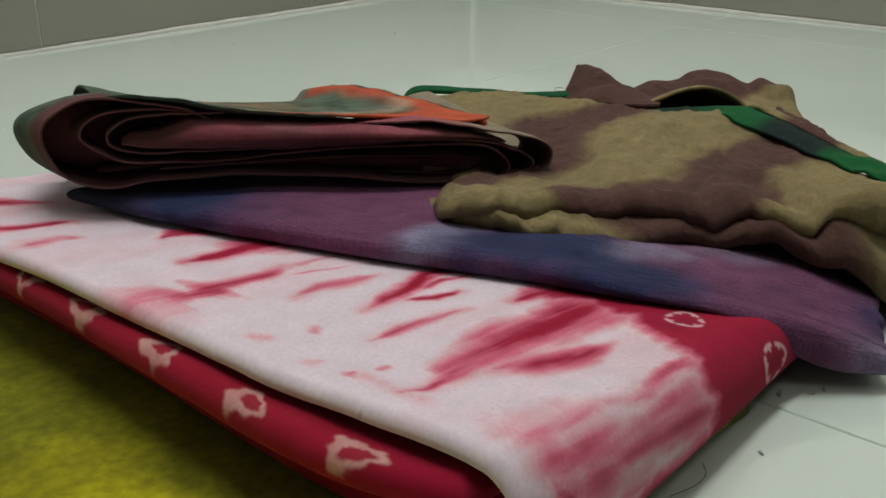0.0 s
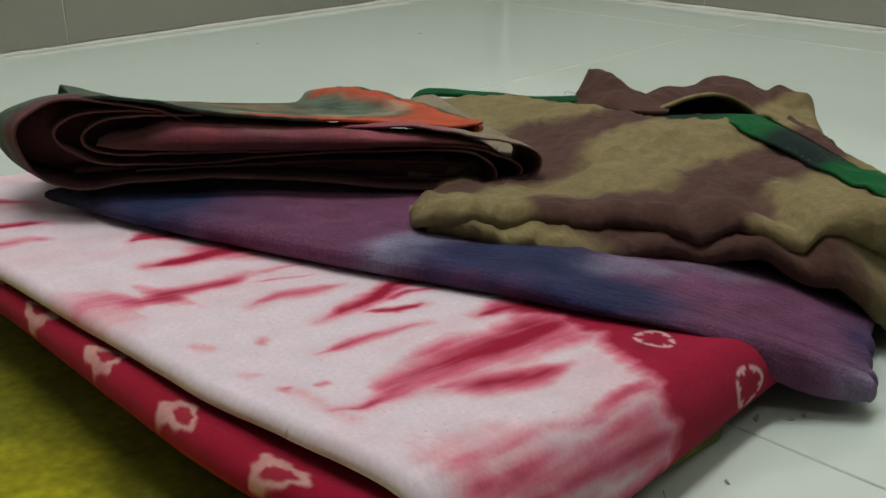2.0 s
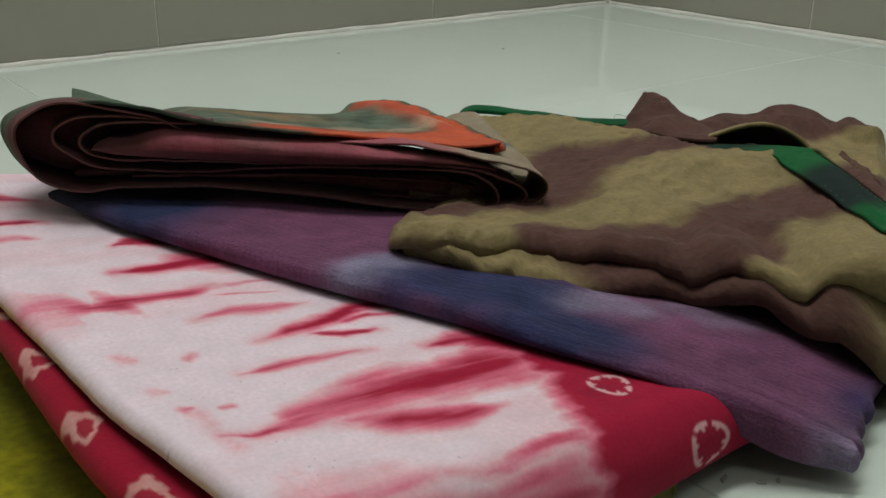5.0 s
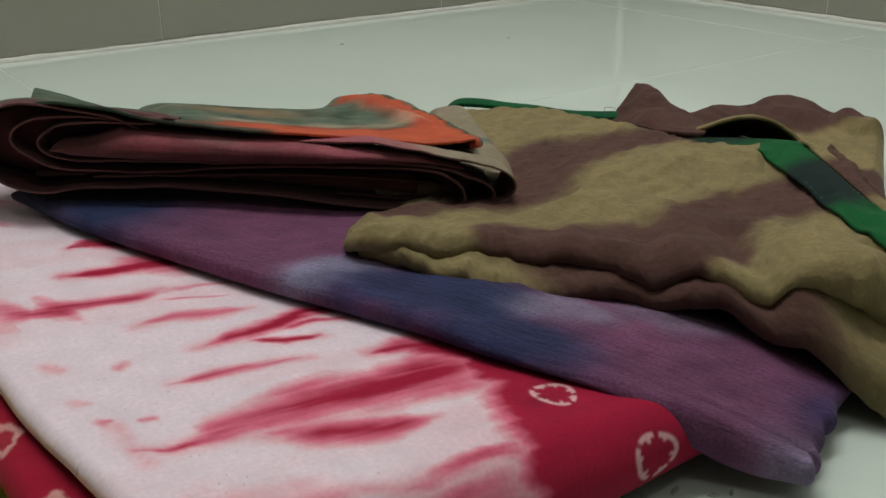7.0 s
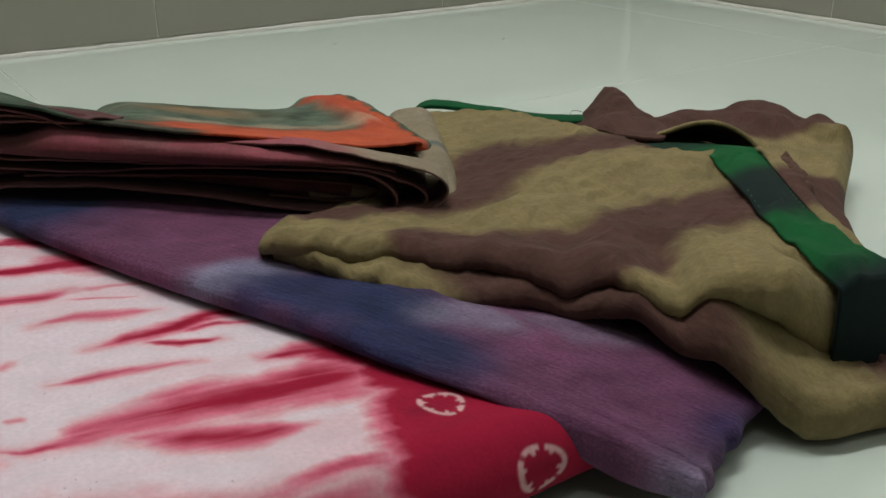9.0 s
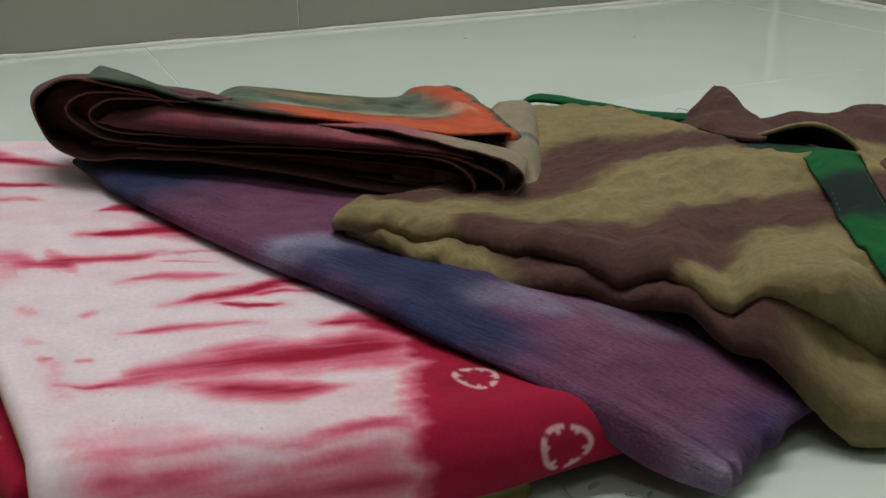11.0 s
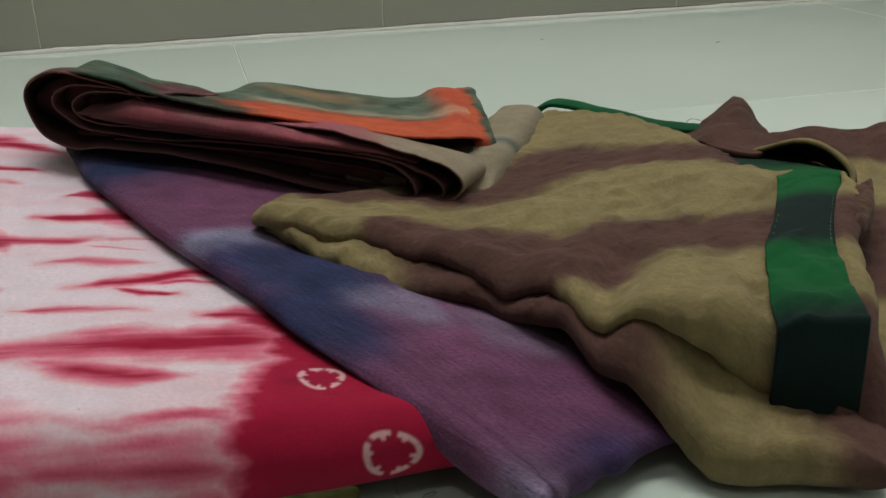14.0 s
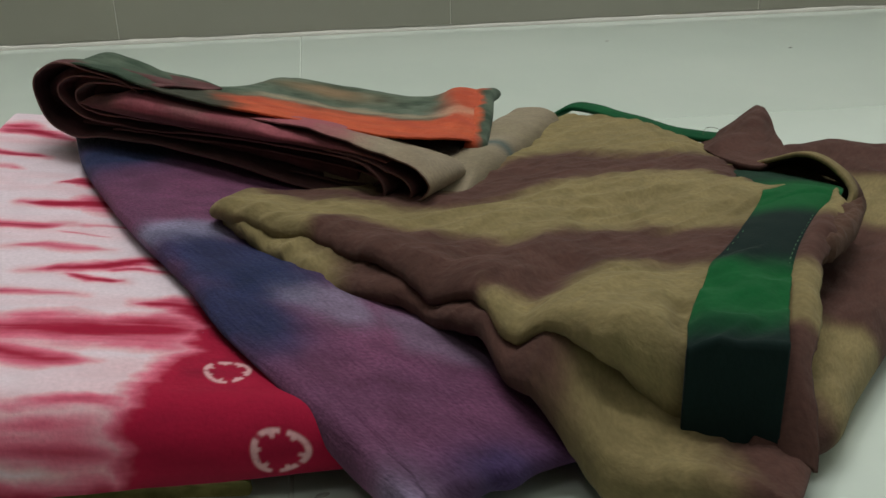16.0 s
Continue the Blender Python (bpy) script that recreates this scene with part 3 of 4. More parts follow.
garment = thing("folded_garment", (0.72, 0.45, 0.01), "olive and brown dyed garment with a green trim, folded", "clothing")
upper_front = [(0.6065, 0.4705), (0.6005, 0.4610), (0.6055, 0.4530), (0.617, 0.445), (0.634, 0.437), (0.648, 0.423), (0.659, 0.410), (0.668, 0.396), (0.680, 0.388), (0.686, 0.371), (0.697, 0.365), (0.706, 0.353), (0.717, 0.348), (0.729, 0.3465), (0.742, 0.345)]
xy = coons(upper_front, [(0.765, 0.622), (0.80, 0.585), (0.838, 0.535)],
           [(0.6065, 0.4705), (0.63, 0.485), (0.65, 0.50), (0.70, 0.545), (0.765, 0.622)],
           [(0.742, 0.345), (0.750, 0.366), (0.766, 0.391), (0.788, 0.420), (0.813, 0.452), (0.838, 0.535)], 460, 320)
x, y = xy[..., 0], xy[..., 1]
deep_end = step(0.695, 0.730, x) * step(0.42, 0.37, y)
pinch = 0.0012 * fbm(bunched(460)[None, :] * 0.22 + 0 * x, bunched(320)[:, None] * 0.05 + 0 * x, 0.009, 72, 3) * step(0.16, 0.02, bunched(320))[:, None]
adopt(garment, pillow("upper_fold", xy, olive_top(x, y) + pinch - 0.0045 * np.exp(-((x - 0.600) ** 2 + (y - 0.463) ** 2) / 0.011 ** 2), olive_top(x, y) + pinch - 0.0088 - 0.018 * deep_end - 0.0030 * step(0.020, 0.006, np.hypot(x - 0.6005, y - 0.461)), 0.0062, olive_colour(x, y), MAT_OLIVE, sides=(2.2, 1, 1.15, 1)))

lower_front = [(0.6045, 0.4600), (0.611, 0.447), (0.622, 0.435), (0.634, 0.421), (0.644, 0.411), (0.654, 0.405), (0.663, 0.400), (0.671, 0.389), (0.680, 0.378), (0.684, 0.365), (0.692, 0.353), (0.698, 0.344), (0.704, 0.334), (0.712, 0.329), (0.722, 0.3265), (0.733, 0.3225), (0.746, 0.3165)]
xy = coons(lower_front, [(0.68, 0.56), (0.75, 0.50), (0.80, 0.42)], [(0.6045, 0.4600), (0.63, 0.51), (0.68, 0.56)], [(0.746, 0.3165), (0.768, 0.350), (0.80, 0.42)], 480, 160)
x, y = xy[..., 0], xy[..., 1]
drop = step(0.375, 0.328, y - 0.25 * (x - 0.70))
lo_top = (olive_top(x, y) - 0.0060) * (1 - drop) + (0.0165 - 0.12 * np.clip(x - 0.72, 0, 1)) * drop + 0.0016 * fbm(x, y, 0.016, 68, 2)
lo_top = lo_top + 0.0014 * fbm(bunched(480)[None, :] * 0.25 + 0 * x, bunched(160)[:, None] * 0.05 + 0 * x, 0.008, 73, 3)
lo_bot = np.maximum(lo_top - 0.0085 - 0.008 * drop, 0.0012)
# right end: brown dye, begun earlier to stand in for shade below the trim
k = step(0.634, 0.652, x + 0.010 * fbm(x, y, 0.02, 66)) * (1 - step(0.690, 0.706, x + 0.010 * fbm(x, y, 0.02, 67))) + step(0.724, 0.742, x + 0.008 * fbm(x, y, 0.01, 166))
adopt(garment, pillow("lower_fold", xy, lo_top, lo_bot, 0.0055, patchy(np.clip(k, 0, 1), x, y, 69), MAT_OLIVE, sides=(1.4, 2.6, 1, 1)))

# the part that lies behind the trim, in low humps
xy = coons([(0.742, 0.337), (0.768, 0.342), (0.785, 0.360), (0.815, 0.391), (0.850, 0.424), (0.914, 0.464)], [(0.77, 0.50), (0.83, 0.545), (0.922, 0.528)],
           [(0.742, 0.337), (0.750, 0.42), (0.77, 0.50)], [(0.914, 0.464), (0.931, 0.496), (0.922, 0.528)], 240, 200)
x, y = xy[..., 0], xy[..., 1]
t = 0.017 + 0.07 * np.clip(y - 0.37, 0, 1) + 0.0030 * fbm(x, y, 0.04, 81, 3) + 0.0045 * step(0.10, 0.7, blob(x, y, 0.903, 0.511, 0.016, 1.5, 60)) + 0.0062 * step(0.15, 0.6, blob(x, y, 0.914, 0.478, 0.013, 1.2, 40))
t = t + 0.003 * blob(x, y, 0.858, 0.526, 0.016, 1.5) + ridge(x, y, [(0.80, 0.39), (0.85, 0.45)], 0.003, 0.008) + 0.0025 * (0.35 - np.abs(fbm(x + y * 0.4, y - x * 0.5, 0.022, 181, 3)))
p = (x - 0.75) * 0.62 + (y - 0.33) * 0.78 + 0.014 * fbm(x, y, 0.03, 82)
k = 1 - (step(0.018, 0.028, p) - step(0.066, 0.076, p)) - (step(0.145, 0.158, p) - step(0.195, 0.208, p))
adopt(garment, pillow("back_fold", xy, t, t * 0 + 0.0015, 0.012, patchy(np.clip(k, 0, 1), x, y, 83), MAT_OLIVE))

# green trim that runs along the edge and up under the open arch
inner = [(0.727, 0.3445, 0.0120), (0.7272, 0.3452, 0.0205), (0.7288, 0.3490, 0.0285), (0.7325, 0.3575, 0.0338), (0.742, 0.374, 0.0378), (0.754, 0.394, 0.0390), (0.772, 0.417, 0.0390), (0.799, 0.458, 0.0362), (0.802, 0.481, 0.0338), (0.804, 0.504, 0.0300)]
outer = [(0.750, 0.3370, 0.0080), (0.7530, 0.3425, 0.0165), (0.7565, 0.3505, 0.0245), (0.7625, 0.3625, 0.0303), (0.770, 0.377, 0.0345), (0.785, 0.402, 0.0370), (0.806, 0.430, 0.0375), (0.8285, 0.4550, 0.0350), (0.837, 0.476, 0.0310), (0.842, 0.500, 0.0240)]
n = 260
a, b = curve(inner, n), curve(outer, n)
w = np.linspace(0, 1, 40)[:, None, None]
g = a[None] * (1 - w) + b[None] * w
q = np.linspace(0, 1, n)[None, :] + 0 * g[..., 0]
on_top = step(0.025, 0.06, q) * step(0.80, 0.70, q)
g[..., 2] += on_top * np.maximum(0, olive_top(g[..., 0], g[..., 1]) + 0.0014 - g[..., 2] - 0.002 * w[..., 0])
g[..., 2] += 0.0016 * np.sin(np.pi * w[..., 0]) + 0.0006 * fbm(g[..., 0], g[..., 1], 0.02, 84, 3)
# dark patches of the band; at its upper end the arch's shade is painted
dark = np.clip(step(0.20, 0.07, q + 0.02 * fbm(g[..., 0], g[..., 1], 0.02, 85)) + (step(0.32, 0.40, q + 0.03 * fbm(g[..., 0], g[..., 1], 0.02, 86)) - step(0.57, 0.66, q)) + 0.85 * step(0.76, 0.90, q), 0, 1)
green = mix((0.002, 0.098, 0.024), (0.004, 0.016, 0.014), dark)
trim = sheet("trim", g, 0.0012, green, MAT_GREEN, label="bright green trim band with dark patches and shade painted under the arch")
adopt(garment, trim)

# ragged seam allowance beside the trim, and the beige rim of the arch
out2 = b + np.stack([0.0070 + 0.004 * fbm(q[0], q[0] * 0, 0.07, 87, 4), -0.003 + 0 * q[0], -0.002 + 0.0015 * fbm(q[0], q[0] * 0, 0.1, 88)], axis=1)
out2[n * 6 // 9:] = b[n * 6 // 9:] + np.array([0.006, 0.010, 0.0005])
sm = np.array([1, 4, 6, 4, 1]) / 16
for _ in range(4):
    out2[2:-2] = sum(sm[i] * out2[i:len(out2) - 4 + i] for i in range(5))
w = np.linspace(0, 1, 14)[:, None, None]
g2 = (b + np.array([0, 0, 0.0008]))[None] * (1 - w) + out2[None] * w
g2[..., 2] += 0.0022 * np.sin(np.pi * w[..., 0]) + 0.0018 * fbm(g2[..., 0], g2[..., 1], 0.008, 89, 3) * w[..., 0]
q2 = np.linspace(0, 1, n)[None, :] + 0 * g2[..., 0] + 0.04 * fbm(g2[..., 0], g2[..., 1], 0.02, 90)
k = step(0.22, 0.18, q2) + step(0.37, 0.41, q2) - step(0.55, 0.60, q2)
g2, k = g2[:, :n * 7 // 10], k[:, :n * 7 // 10]
adopt(garment, sheet("hem", g2, 0.0016, patchy(np.clip(k, 0, 1), g2[..., 0], g2[..., 1], 91), MAT_OLIVE, label="ragged olive and brown seam edge"))

# crumpled brown end of the seam allowance, bunched up beside the trim
xy = coons([(0.792, 0.405), (0.800, 0.406)], [(0.818, 0.440), (0.832, 0.444)], [(0.792, 0.405), (0.806, 0.424), (0.818, 0.440)], [(0.800, 0.406), (0.816, 0.422), (0.832, 0.444)], 60, 110)
x, y = xy[..., 0], xy[..., 1]
t = 0.0385 + 0.0035 * (0.3 - np.abs(fbm(x, y, 0.009, 182, 3))) + 0.001 * fbm(x, y, 0.004, 183)
adopt(garment, pillow("seam_end", xy, t, t - 0.009, 0.004, patchy(np.full(x.shape, 0.92), x, y, 184), MAT_OLIVE, label="crumpled brown seam end"))

# the cloth that arches over the end of the trim
c1 = curve([(0.806, 0.513, 0.0285), (0.815, 0.507, 0.0310), (0.8245, 0.497, 0.0365), (0.8275, 0.4803, 0.0425), (0.8325, 0.469, 0.0400), (0.8350, 0.4605, 0.0345), (0.8300, 0.4540, 0.0290)], 160)
w = np.linspace(0, 1, 40)[:, None, None]
g = c1[None] + w * np.array([0.020, 0.022, -0.006]) + np.array([0, 0, 1]) * (0.0012 * np.sin(np.pi * w) - 0.010 * w ** 2)
g[..., 2] += 0.0010 * fbm(g[..., 0], g[..., 1], 0.015, 96, 3)
k = step(0.10, 0.35, w[..., 0] + 0.2 * fbm(g[..., 0], g[..., 1], 0.015, 97))
adopt(garment, sheet("arch", g, 0.0018, patchy(np.clip(k, 0, 1), g[..., 0], g[..., 1], 98), MAT_OLIVE, label="olive and brown edge arched up like an open sleeve"))

# trim along the back edge
a = curve([(0.757, 0.625, 0.0225), (0.772, 0.626, 0.0275), (0.788, 0.600, 0.0275), (0.804, 0.574, 0.0265), (0.822, 0.556, 0.0265)], 120)
b = a + np.array([0.010, 0.011, -0.001])
w = np.linspace(0, 1, 12)[:, None, None]
g = a[None] * (1 - w) + b[None] * w
g[..., 2] += 0.0015 * np.sin(np.pi * w[..., 0]) + 0.0007 * fbm(g[..., 0], g[..., 1], 0.02, 92)
adopt(garment, sheet("back_trim", g, 0.002, mix((0.004, 0.10, 0.03), (0.004, 0.04, 0.02), 0.4 + 0.5 * fbm(g[..., 0], g[..., 1], 0.03, 93)), MAT_GREEN, label="green trim along the back edge"))

# pointed brown flap that stands up
g = coons([(0.8110, 0.5580, 0.0215), (0.8080, 0.5260, 0.0290), (0.8160, 0.5000, 0.0315), (0.8379, 0.5164, 0.0290)], [(0.8464, 0.5690, 0.0374), (0.847, 0.5693, 0.0378), (0.8476, 0.5690, 0.0374)],
          [(0.8110, 0.5580, 0.0215), (0.8300, 0.5640, 0.0298), (0.8464, 0.5690, 0.0374)], [(0.8379, 0.5164, 0.0290), (0.8430, 0.5400, 0.0325), (0.8476, 0.5690, 0.0374)], 90, 90)
x, y = g[..., 0], g[..., 1]
g[..., 2] += 0.0018 * (0.4 - 2 * np.abs(fbm(x, y, 0.016, 194, 2))) * np.sin(np.pi * bunched(90))[:, None] + 0.0022 * fbm(x, y, 0.02, 94, 3) * np.sin(np.pi * bunched(90))[:, None] + ridge(x, y, [(0.812, 0.530), (0.828, 0.535), (0.846, 0.560)], 0.003, 0.006)
adopt(garment, sheet("flap", g, 0.003, patchy(np.full(x.shape, 1.0), x, y, 95), MAT_OLIVE, label="pointed brown flap"))


def stitches(line, count):
    """Short pale stitches in a row, as flat bars on the trim."""
    bm = bmesh.new()
    c = curve(line, count * 3)
    for i in range(count):
        p0, p1 = Vector(c[i * 3]), Vector(c[i * 3 + 1])
        d = (p1 - p0).normalized()
        s = d.cross(Vector((0, 0, 1))).normalized() * 0.00013
        m = (p0 + p1) / 2
        d = d * 0.0007
        up = Vector((0, 0, 0.00012))
        vs = [bm.verts.new(m + e) for e in (-d - s, d - s, d + s, -d + s, -d - s + up, d - s + up, d + s + up, -d + s + up)]
        for f in ((4, 5, 6, 7), (0, 1, 5, 4), (1, 2, 6, 5), (2, 3, 7, 6), (3, 0, 4, 7)):
            bm.faces.new([vs[j] for j in f])
    mesh = bpy.data.meshes.new("stitching")
    bm.to_mesh(mesh)
    bm.free()
    mesh.materials.append(MAT_THREAD)
    return new("stitching", mesh)


MAT_THREAD = plain_material("pale_thread", (0.06, 0.16, 0.08), (0.12, 0.22, 0.13), 0.01, 0.9)
ia, oa = np.array(inner), np.array(outer)
for share, m in ((0.07, 18), (0.93, 34)):
    rail = ia * (1 - share) + oa * share + np.array([0, 0, 0.0012])
    stitches_ob = stitches([tuple(p) for p in rail[:7]], m)
    stitches_ob.parent = trim

# ---- rolled scarf ----
MAROON, ROSE, PITCH = (0.115, 0.044, 0.045), (0.33, 0.092, 0.115), (0.065, 0.036, 0.033)
DGREEN, SAGE, ORANGE, BEIGE = (0.030, 0.058, 0.036), (0.15, 0.19, 0.14), (0.56, 0.105, 0.040), (0.30, 0.25, 0.18)
scarf = thing("rolled_scarf", (0.62, 0.55, 0.04), "thin scarf dyed green, orange and maroon, loosely rolled", "scarf")
FRONT, ALONG, DEEP = np.array([0.520, 0.5665]), np.array([0.8523, -0.5231]), np.array([0.5231, 0.8523])
S_LOW, Z_LOW = [0, 0.02, 0.053, 0.081, 0.103, 0.125, 0.147, 0.185], [0.050, 0.0455, 0.0470, 0.0448, 0.0420, 0.0378, 0.0352, 0.0350]


def roll_place(run, height, depth):
    """A place in the roll: run along its front, height there, depth behind it; the roll sags towards the back."""
    low = np.interp(run, S_LOW, Z_LOW)
    sag = 1 - 0.45 * step(0.004, 0.055, depth)
    p = FRONT + ALONG * run[..., None] + DEEP * depth[..., None]
    return np.dstack([p, low + (height - low) * sag - 0.05 * depth * step(0.05, 0.14, run)])


def turn(name, line, count, lip, depth, outer, inner, label, seed, thick=0.0008, crumple=0.0006):
    """One wrap of thin cloth: its front edge as a line of run and height, carried back into the roll."""
    c = curve(line, count)
    rows = 60
    share = np.linspace(0, 1, count)[None, :]
    deep = np.linspace(0, 1, rows)[:, None] ** 1.5
    first = lip(c[None, :, 0], share) + 0.0013 * fbm(share * 4, share * 0, 0.22, seed, 2)
    d = first + deep * (depth - first)
    run, high = c[None, :, 0] + 0 * d, c[None, :, 1] + 0 * d
    run = run - 0.011 * step(0.022, 0.0, run) * np.sin(np.pi * np.clip(d / 0.050, 0, 1))
    g = roll_place(run, high, d)
    length = c.shape[0] * 0.0007
    ripple = fbm(share * length * 0.8 + 0 * d, d * 0.5, 0.02, seed + 1, 3)
    g[..., 2] += crumple * ripple
    # the front lip is painted paler, as where a cloth edge catches light
    lip_light = 0.28 * step(0.0018, 0.0004, d - first)
    return sheet(name, g, thick, tuple(mix(side(g, run, share + 0 * d, d), (0.20, 0.115, 0.10), lip_light) for side in (outer, inner)), MAT_SCARF, label=label)


def greenish(g, seed):
    return mix(DGREEN, SAGE, np.clip(0.45 + 0.8 * fbm(g[..., 0], g[..., 1], 0.02, seed) + 0.4 * fbm(g[..., 0], g[..., 1], 0.006, seed + 1), 0, 1))


def maroons(g, seed, warm=0.0):
    c = mix(PITCH, MAROON, np.clip(0.6 + warm + 0.8 * fbm(g[..., 0], g[..., 2] * 2, 0.015, seed), 0, 1))
    return mix(c, (0.15, 0.055, 0.062), np.clip(0.15 + warm + 0.6 * fbm(g[..., 0], g[..., 2] * 3, 0.008, seed + 2), 0, 0.8))


def wrap_outside(g, run, share, d):
    k = step(0.50, 0.40, share + 0.03 * fbm(g[..., 0], g[..., 2], 0.02, 106)) * step(0.0035, 0.009, d + 0.003 * fbm(g[..., 0], g[..., 2], 0.012, 128) + 0.004 * step(0.12, 0.2, share))
    return mix(maroons(g, 103, 0.12), greenish(g, 107), k)


def wrap_inside(g, run, share, d):
    return maroons(g, 203, 0.05)


# the long outer wrap: over the top, round the far end, along below, round the near end and back inside
wrap = [(0.062, 0.0630), (0.054, 0.0672), (0.0455, 0.0715), (0.0297, 0.0758), (0.0193, 0.0778), (0.0107, 0.0766), (0.0028, 0.0718), (0.0002, 0.0660), (0.0017, 0.0587), (0.0050, 0.0525), (0.0108, 0.0485), (0.0201, 0.0463), (0.0346, 0.0478), (0.0534, 0.0478), (0.0807, 0.0454), (0.1029, 0.0423), (0.1248, 0.0383), (0.1465, 0.0358), (0.1604, 0.0354), (0.1660, 0.0381), (0.1652, 0.0434), (0.1603, 0.0475),
        (0.1530, 0.0498), (0.1253, 0.0519), (0.0813, 0.0526), (0.0585, 0.0522), (0.0353, 0.0531), (0.0238, 0.0549), (0.0151, 0.0603), (0.0123, 0.0647), (0.0142, 0.0692), (0.0217, 0.0722), (0.0356, 0.0718), (0.0480, 0.0700)]
adopt(scarf, turn("outer_wrap", wrap, 760, lambda r, q: 0.0004 + 0.0025 * step(0.55, 0.70, q) + 0.003 * step(0.10, 0.0, q), 0.056, wrap_inside, wrap_outside, "dark green and maroon outer wrap", 101))
inner_turn = [(0.060, 0.0690), (0.040, 0.0700), (0.0300, 0.0698), (0.0235, 0.0675), (0.0202, 0.0640), (0.0215, 0.0600), (0.0290, 0.0574), (0.045, 0.0563), (0.080, 0.0549), (0.12, 0.0533)]
adopt(scarf, turn("inner_turn", inner_turn, 320, lambda r, q: 0.0030 + 0 * q, 0.050, lambda g, r, q, d: maroons(g, 303), lambda g, r, q, d: maroons(g, 305, 0.1), "maroon inner turn", 301))
low_turn = [(0.036, 0.0500), (0.060, 0.0502), (0.090, 0.0490), (0.125, 0.0462), (0.150, 0.0440), (0.1585, 0.0415), (0.158, 0.0385), (0.150, 0.0372), (0.120, 0.0402)]
adopt(scarf, turn("lower_turn", low_turn, 320, lambda r, q: 0.0050 + 0.004 * step(0.3, 0.5, q), 0.050, lambda g, r, q, d: maroons(g, 403, 0.1), lambda g, r, q, d: maroons(g, 405), "dark maroon lower turn", 401))
end_turn = [(0.128, 0.0540), (0.1551, 0.0508), (0.1676, 0.0470), (0.1755, 0.0430), (0.1768, 0.0395), (0.1730, 0.0368), (0.160, 0.0362)]
adopt(scarf, turn("end_turn", end_turn, 240, lambda r, q: 0.0012 + 0.001 * q, 0.045, lambda g, r, q, d: maroons(g, 503, 0.35), lambda g, r, q, d: maroons(g, 505), "maroon turn at the near end", 501))
pale_turn = [(0.095, 0.0608), (0.115, 0.0618), (0.1341, 0.0606), (0.1468, 0.0583), (0.1593, 0.0550), (0.1738, 0.0515), (0.1820, 0.0475), (0.1845, 0.0427), (0.1815, 0.0380), (0.175, 0.0362)]


def pale_outside(g, run, share, d):
    c = mix(BEIGE, (0.25, 0.20, 0.135), np.clip(0.5 + 0.7 * fbm(g[..., 0], g[..., 1], 0.012, 122), 0, 1))
    return mix(c, ROSE, step(0.62, 0.36, share + 0.08 * fbm(g[..., 0], g[..., 1], 0.01, 124)))


adopt(scarf, turn("pale_turn", pale_turn, 300, lambda r, q: 0.0006 + 0.004 * step(0.25, 0.0, q), 0.034, pale_outside, lambda g, r, q, d: maroons(g, 603), "pale beige outer turn at the near end", 601))

# soft rosy fold along the front, tapering to a small tip inside the roll
nu, nv = 300, 60
run = 0.0246 + 0.1414 * bunched(nu)[None, :] + np.zeros((nv, 1))
depth = -0.0035 + 0.003 * step(0.06, 0.03, run) + 0.007 * step(0.12, 0.165, run) + 0.030 * bunched(nv)[:, None] + 0.0014 * fbm(run, run * 0, 0.03, 116, 3) * (1 - bunched(nv)[:, None])
high = np.interp(run, [0.0246, 0.0287, 0.0368, 0.0430, 0.0488, 0.0779, 0.1042, 0.1341, 0.150, 0.166], [0.0624, 0.0640, 0.0645, 0.0662, 0.0676, 0.0648, 0.0622, 0.0580, 0.0548, 0.0505])
under = np.interp(run, [0.0246, 0.0311, 0.0497, 0.0769, 0.1036, 0.1254, 0.15, 0.166], [0.0611, 0.0588, 0.0572, 0.0556, 0.0545, 0.0537, 0.0515, 0.0485])
crease = 0.0007 * fbm(run * 0.6, depth * 2, 0.012, 117, 3)
ga, gb = roll_place(run, high, depth), roll_place(run, under, depth)
x, y = ga[..., 0], ga[..., 1]
c = mix(MAROON, ROSE, step(0.034, 0.050, run + 0.008 * fbm(x, y, 0.012, 118)) * np.clip(0.85 + 0.7 * fbm(x, y, 0.010, 119), 0, 1))
c = mix(c, (0.30, 0.15, 0.15), np.clip(0.9 * fbm(run * 0.5, depth * 2, 0.010, 129), 0, 0.55) * step(0.05, 0.07, run))
c = mix(c, BEIGE, step(0.128, 0.160, run + 0.012 * fbm(x, y, 0.012, 120)) * 0.15)
below = mix(MAROON, (0.15, 0.055, 0.062), 0.5 + 0.5 * fbm(x, y, 0.01, 123))
adopt(scarf, pillow("front_fold", ga[..., :2], ga[..., 2] + crease, gb[..., 2] + crease * 0.5, 0.0060, (c, below), MAT_SCARF, label="rose and maroon front fold", sides=(0.6, 1, 1, 1)))


def filler(name, r0, r1, d0, d1, tops, bottoms, label, seed):
    """Bunched cloth that fills the inside of the roll, between two heights."""
    run = r0 + (r1 - r0) * bunched(140)[None, :] + np.zeros((50, 1))
    depth = d0 + (d1 - d0) * bunched(50)[:, None] + 0 * run
    a, b = roll_place(run, np.interp(run, *tops), depth), roll_place(run, np.interp(run, *bottoms), depth)
    w = 0.0008 * fbm(a[..., 0], a[..., 1], 0.015, seed, 3)
    return pillow(name, a[..., :2], a[..., 2] + w, b[..., 2] + w, 0.005, maroons(a, seed + 1), MAT_SCARF, label=label)


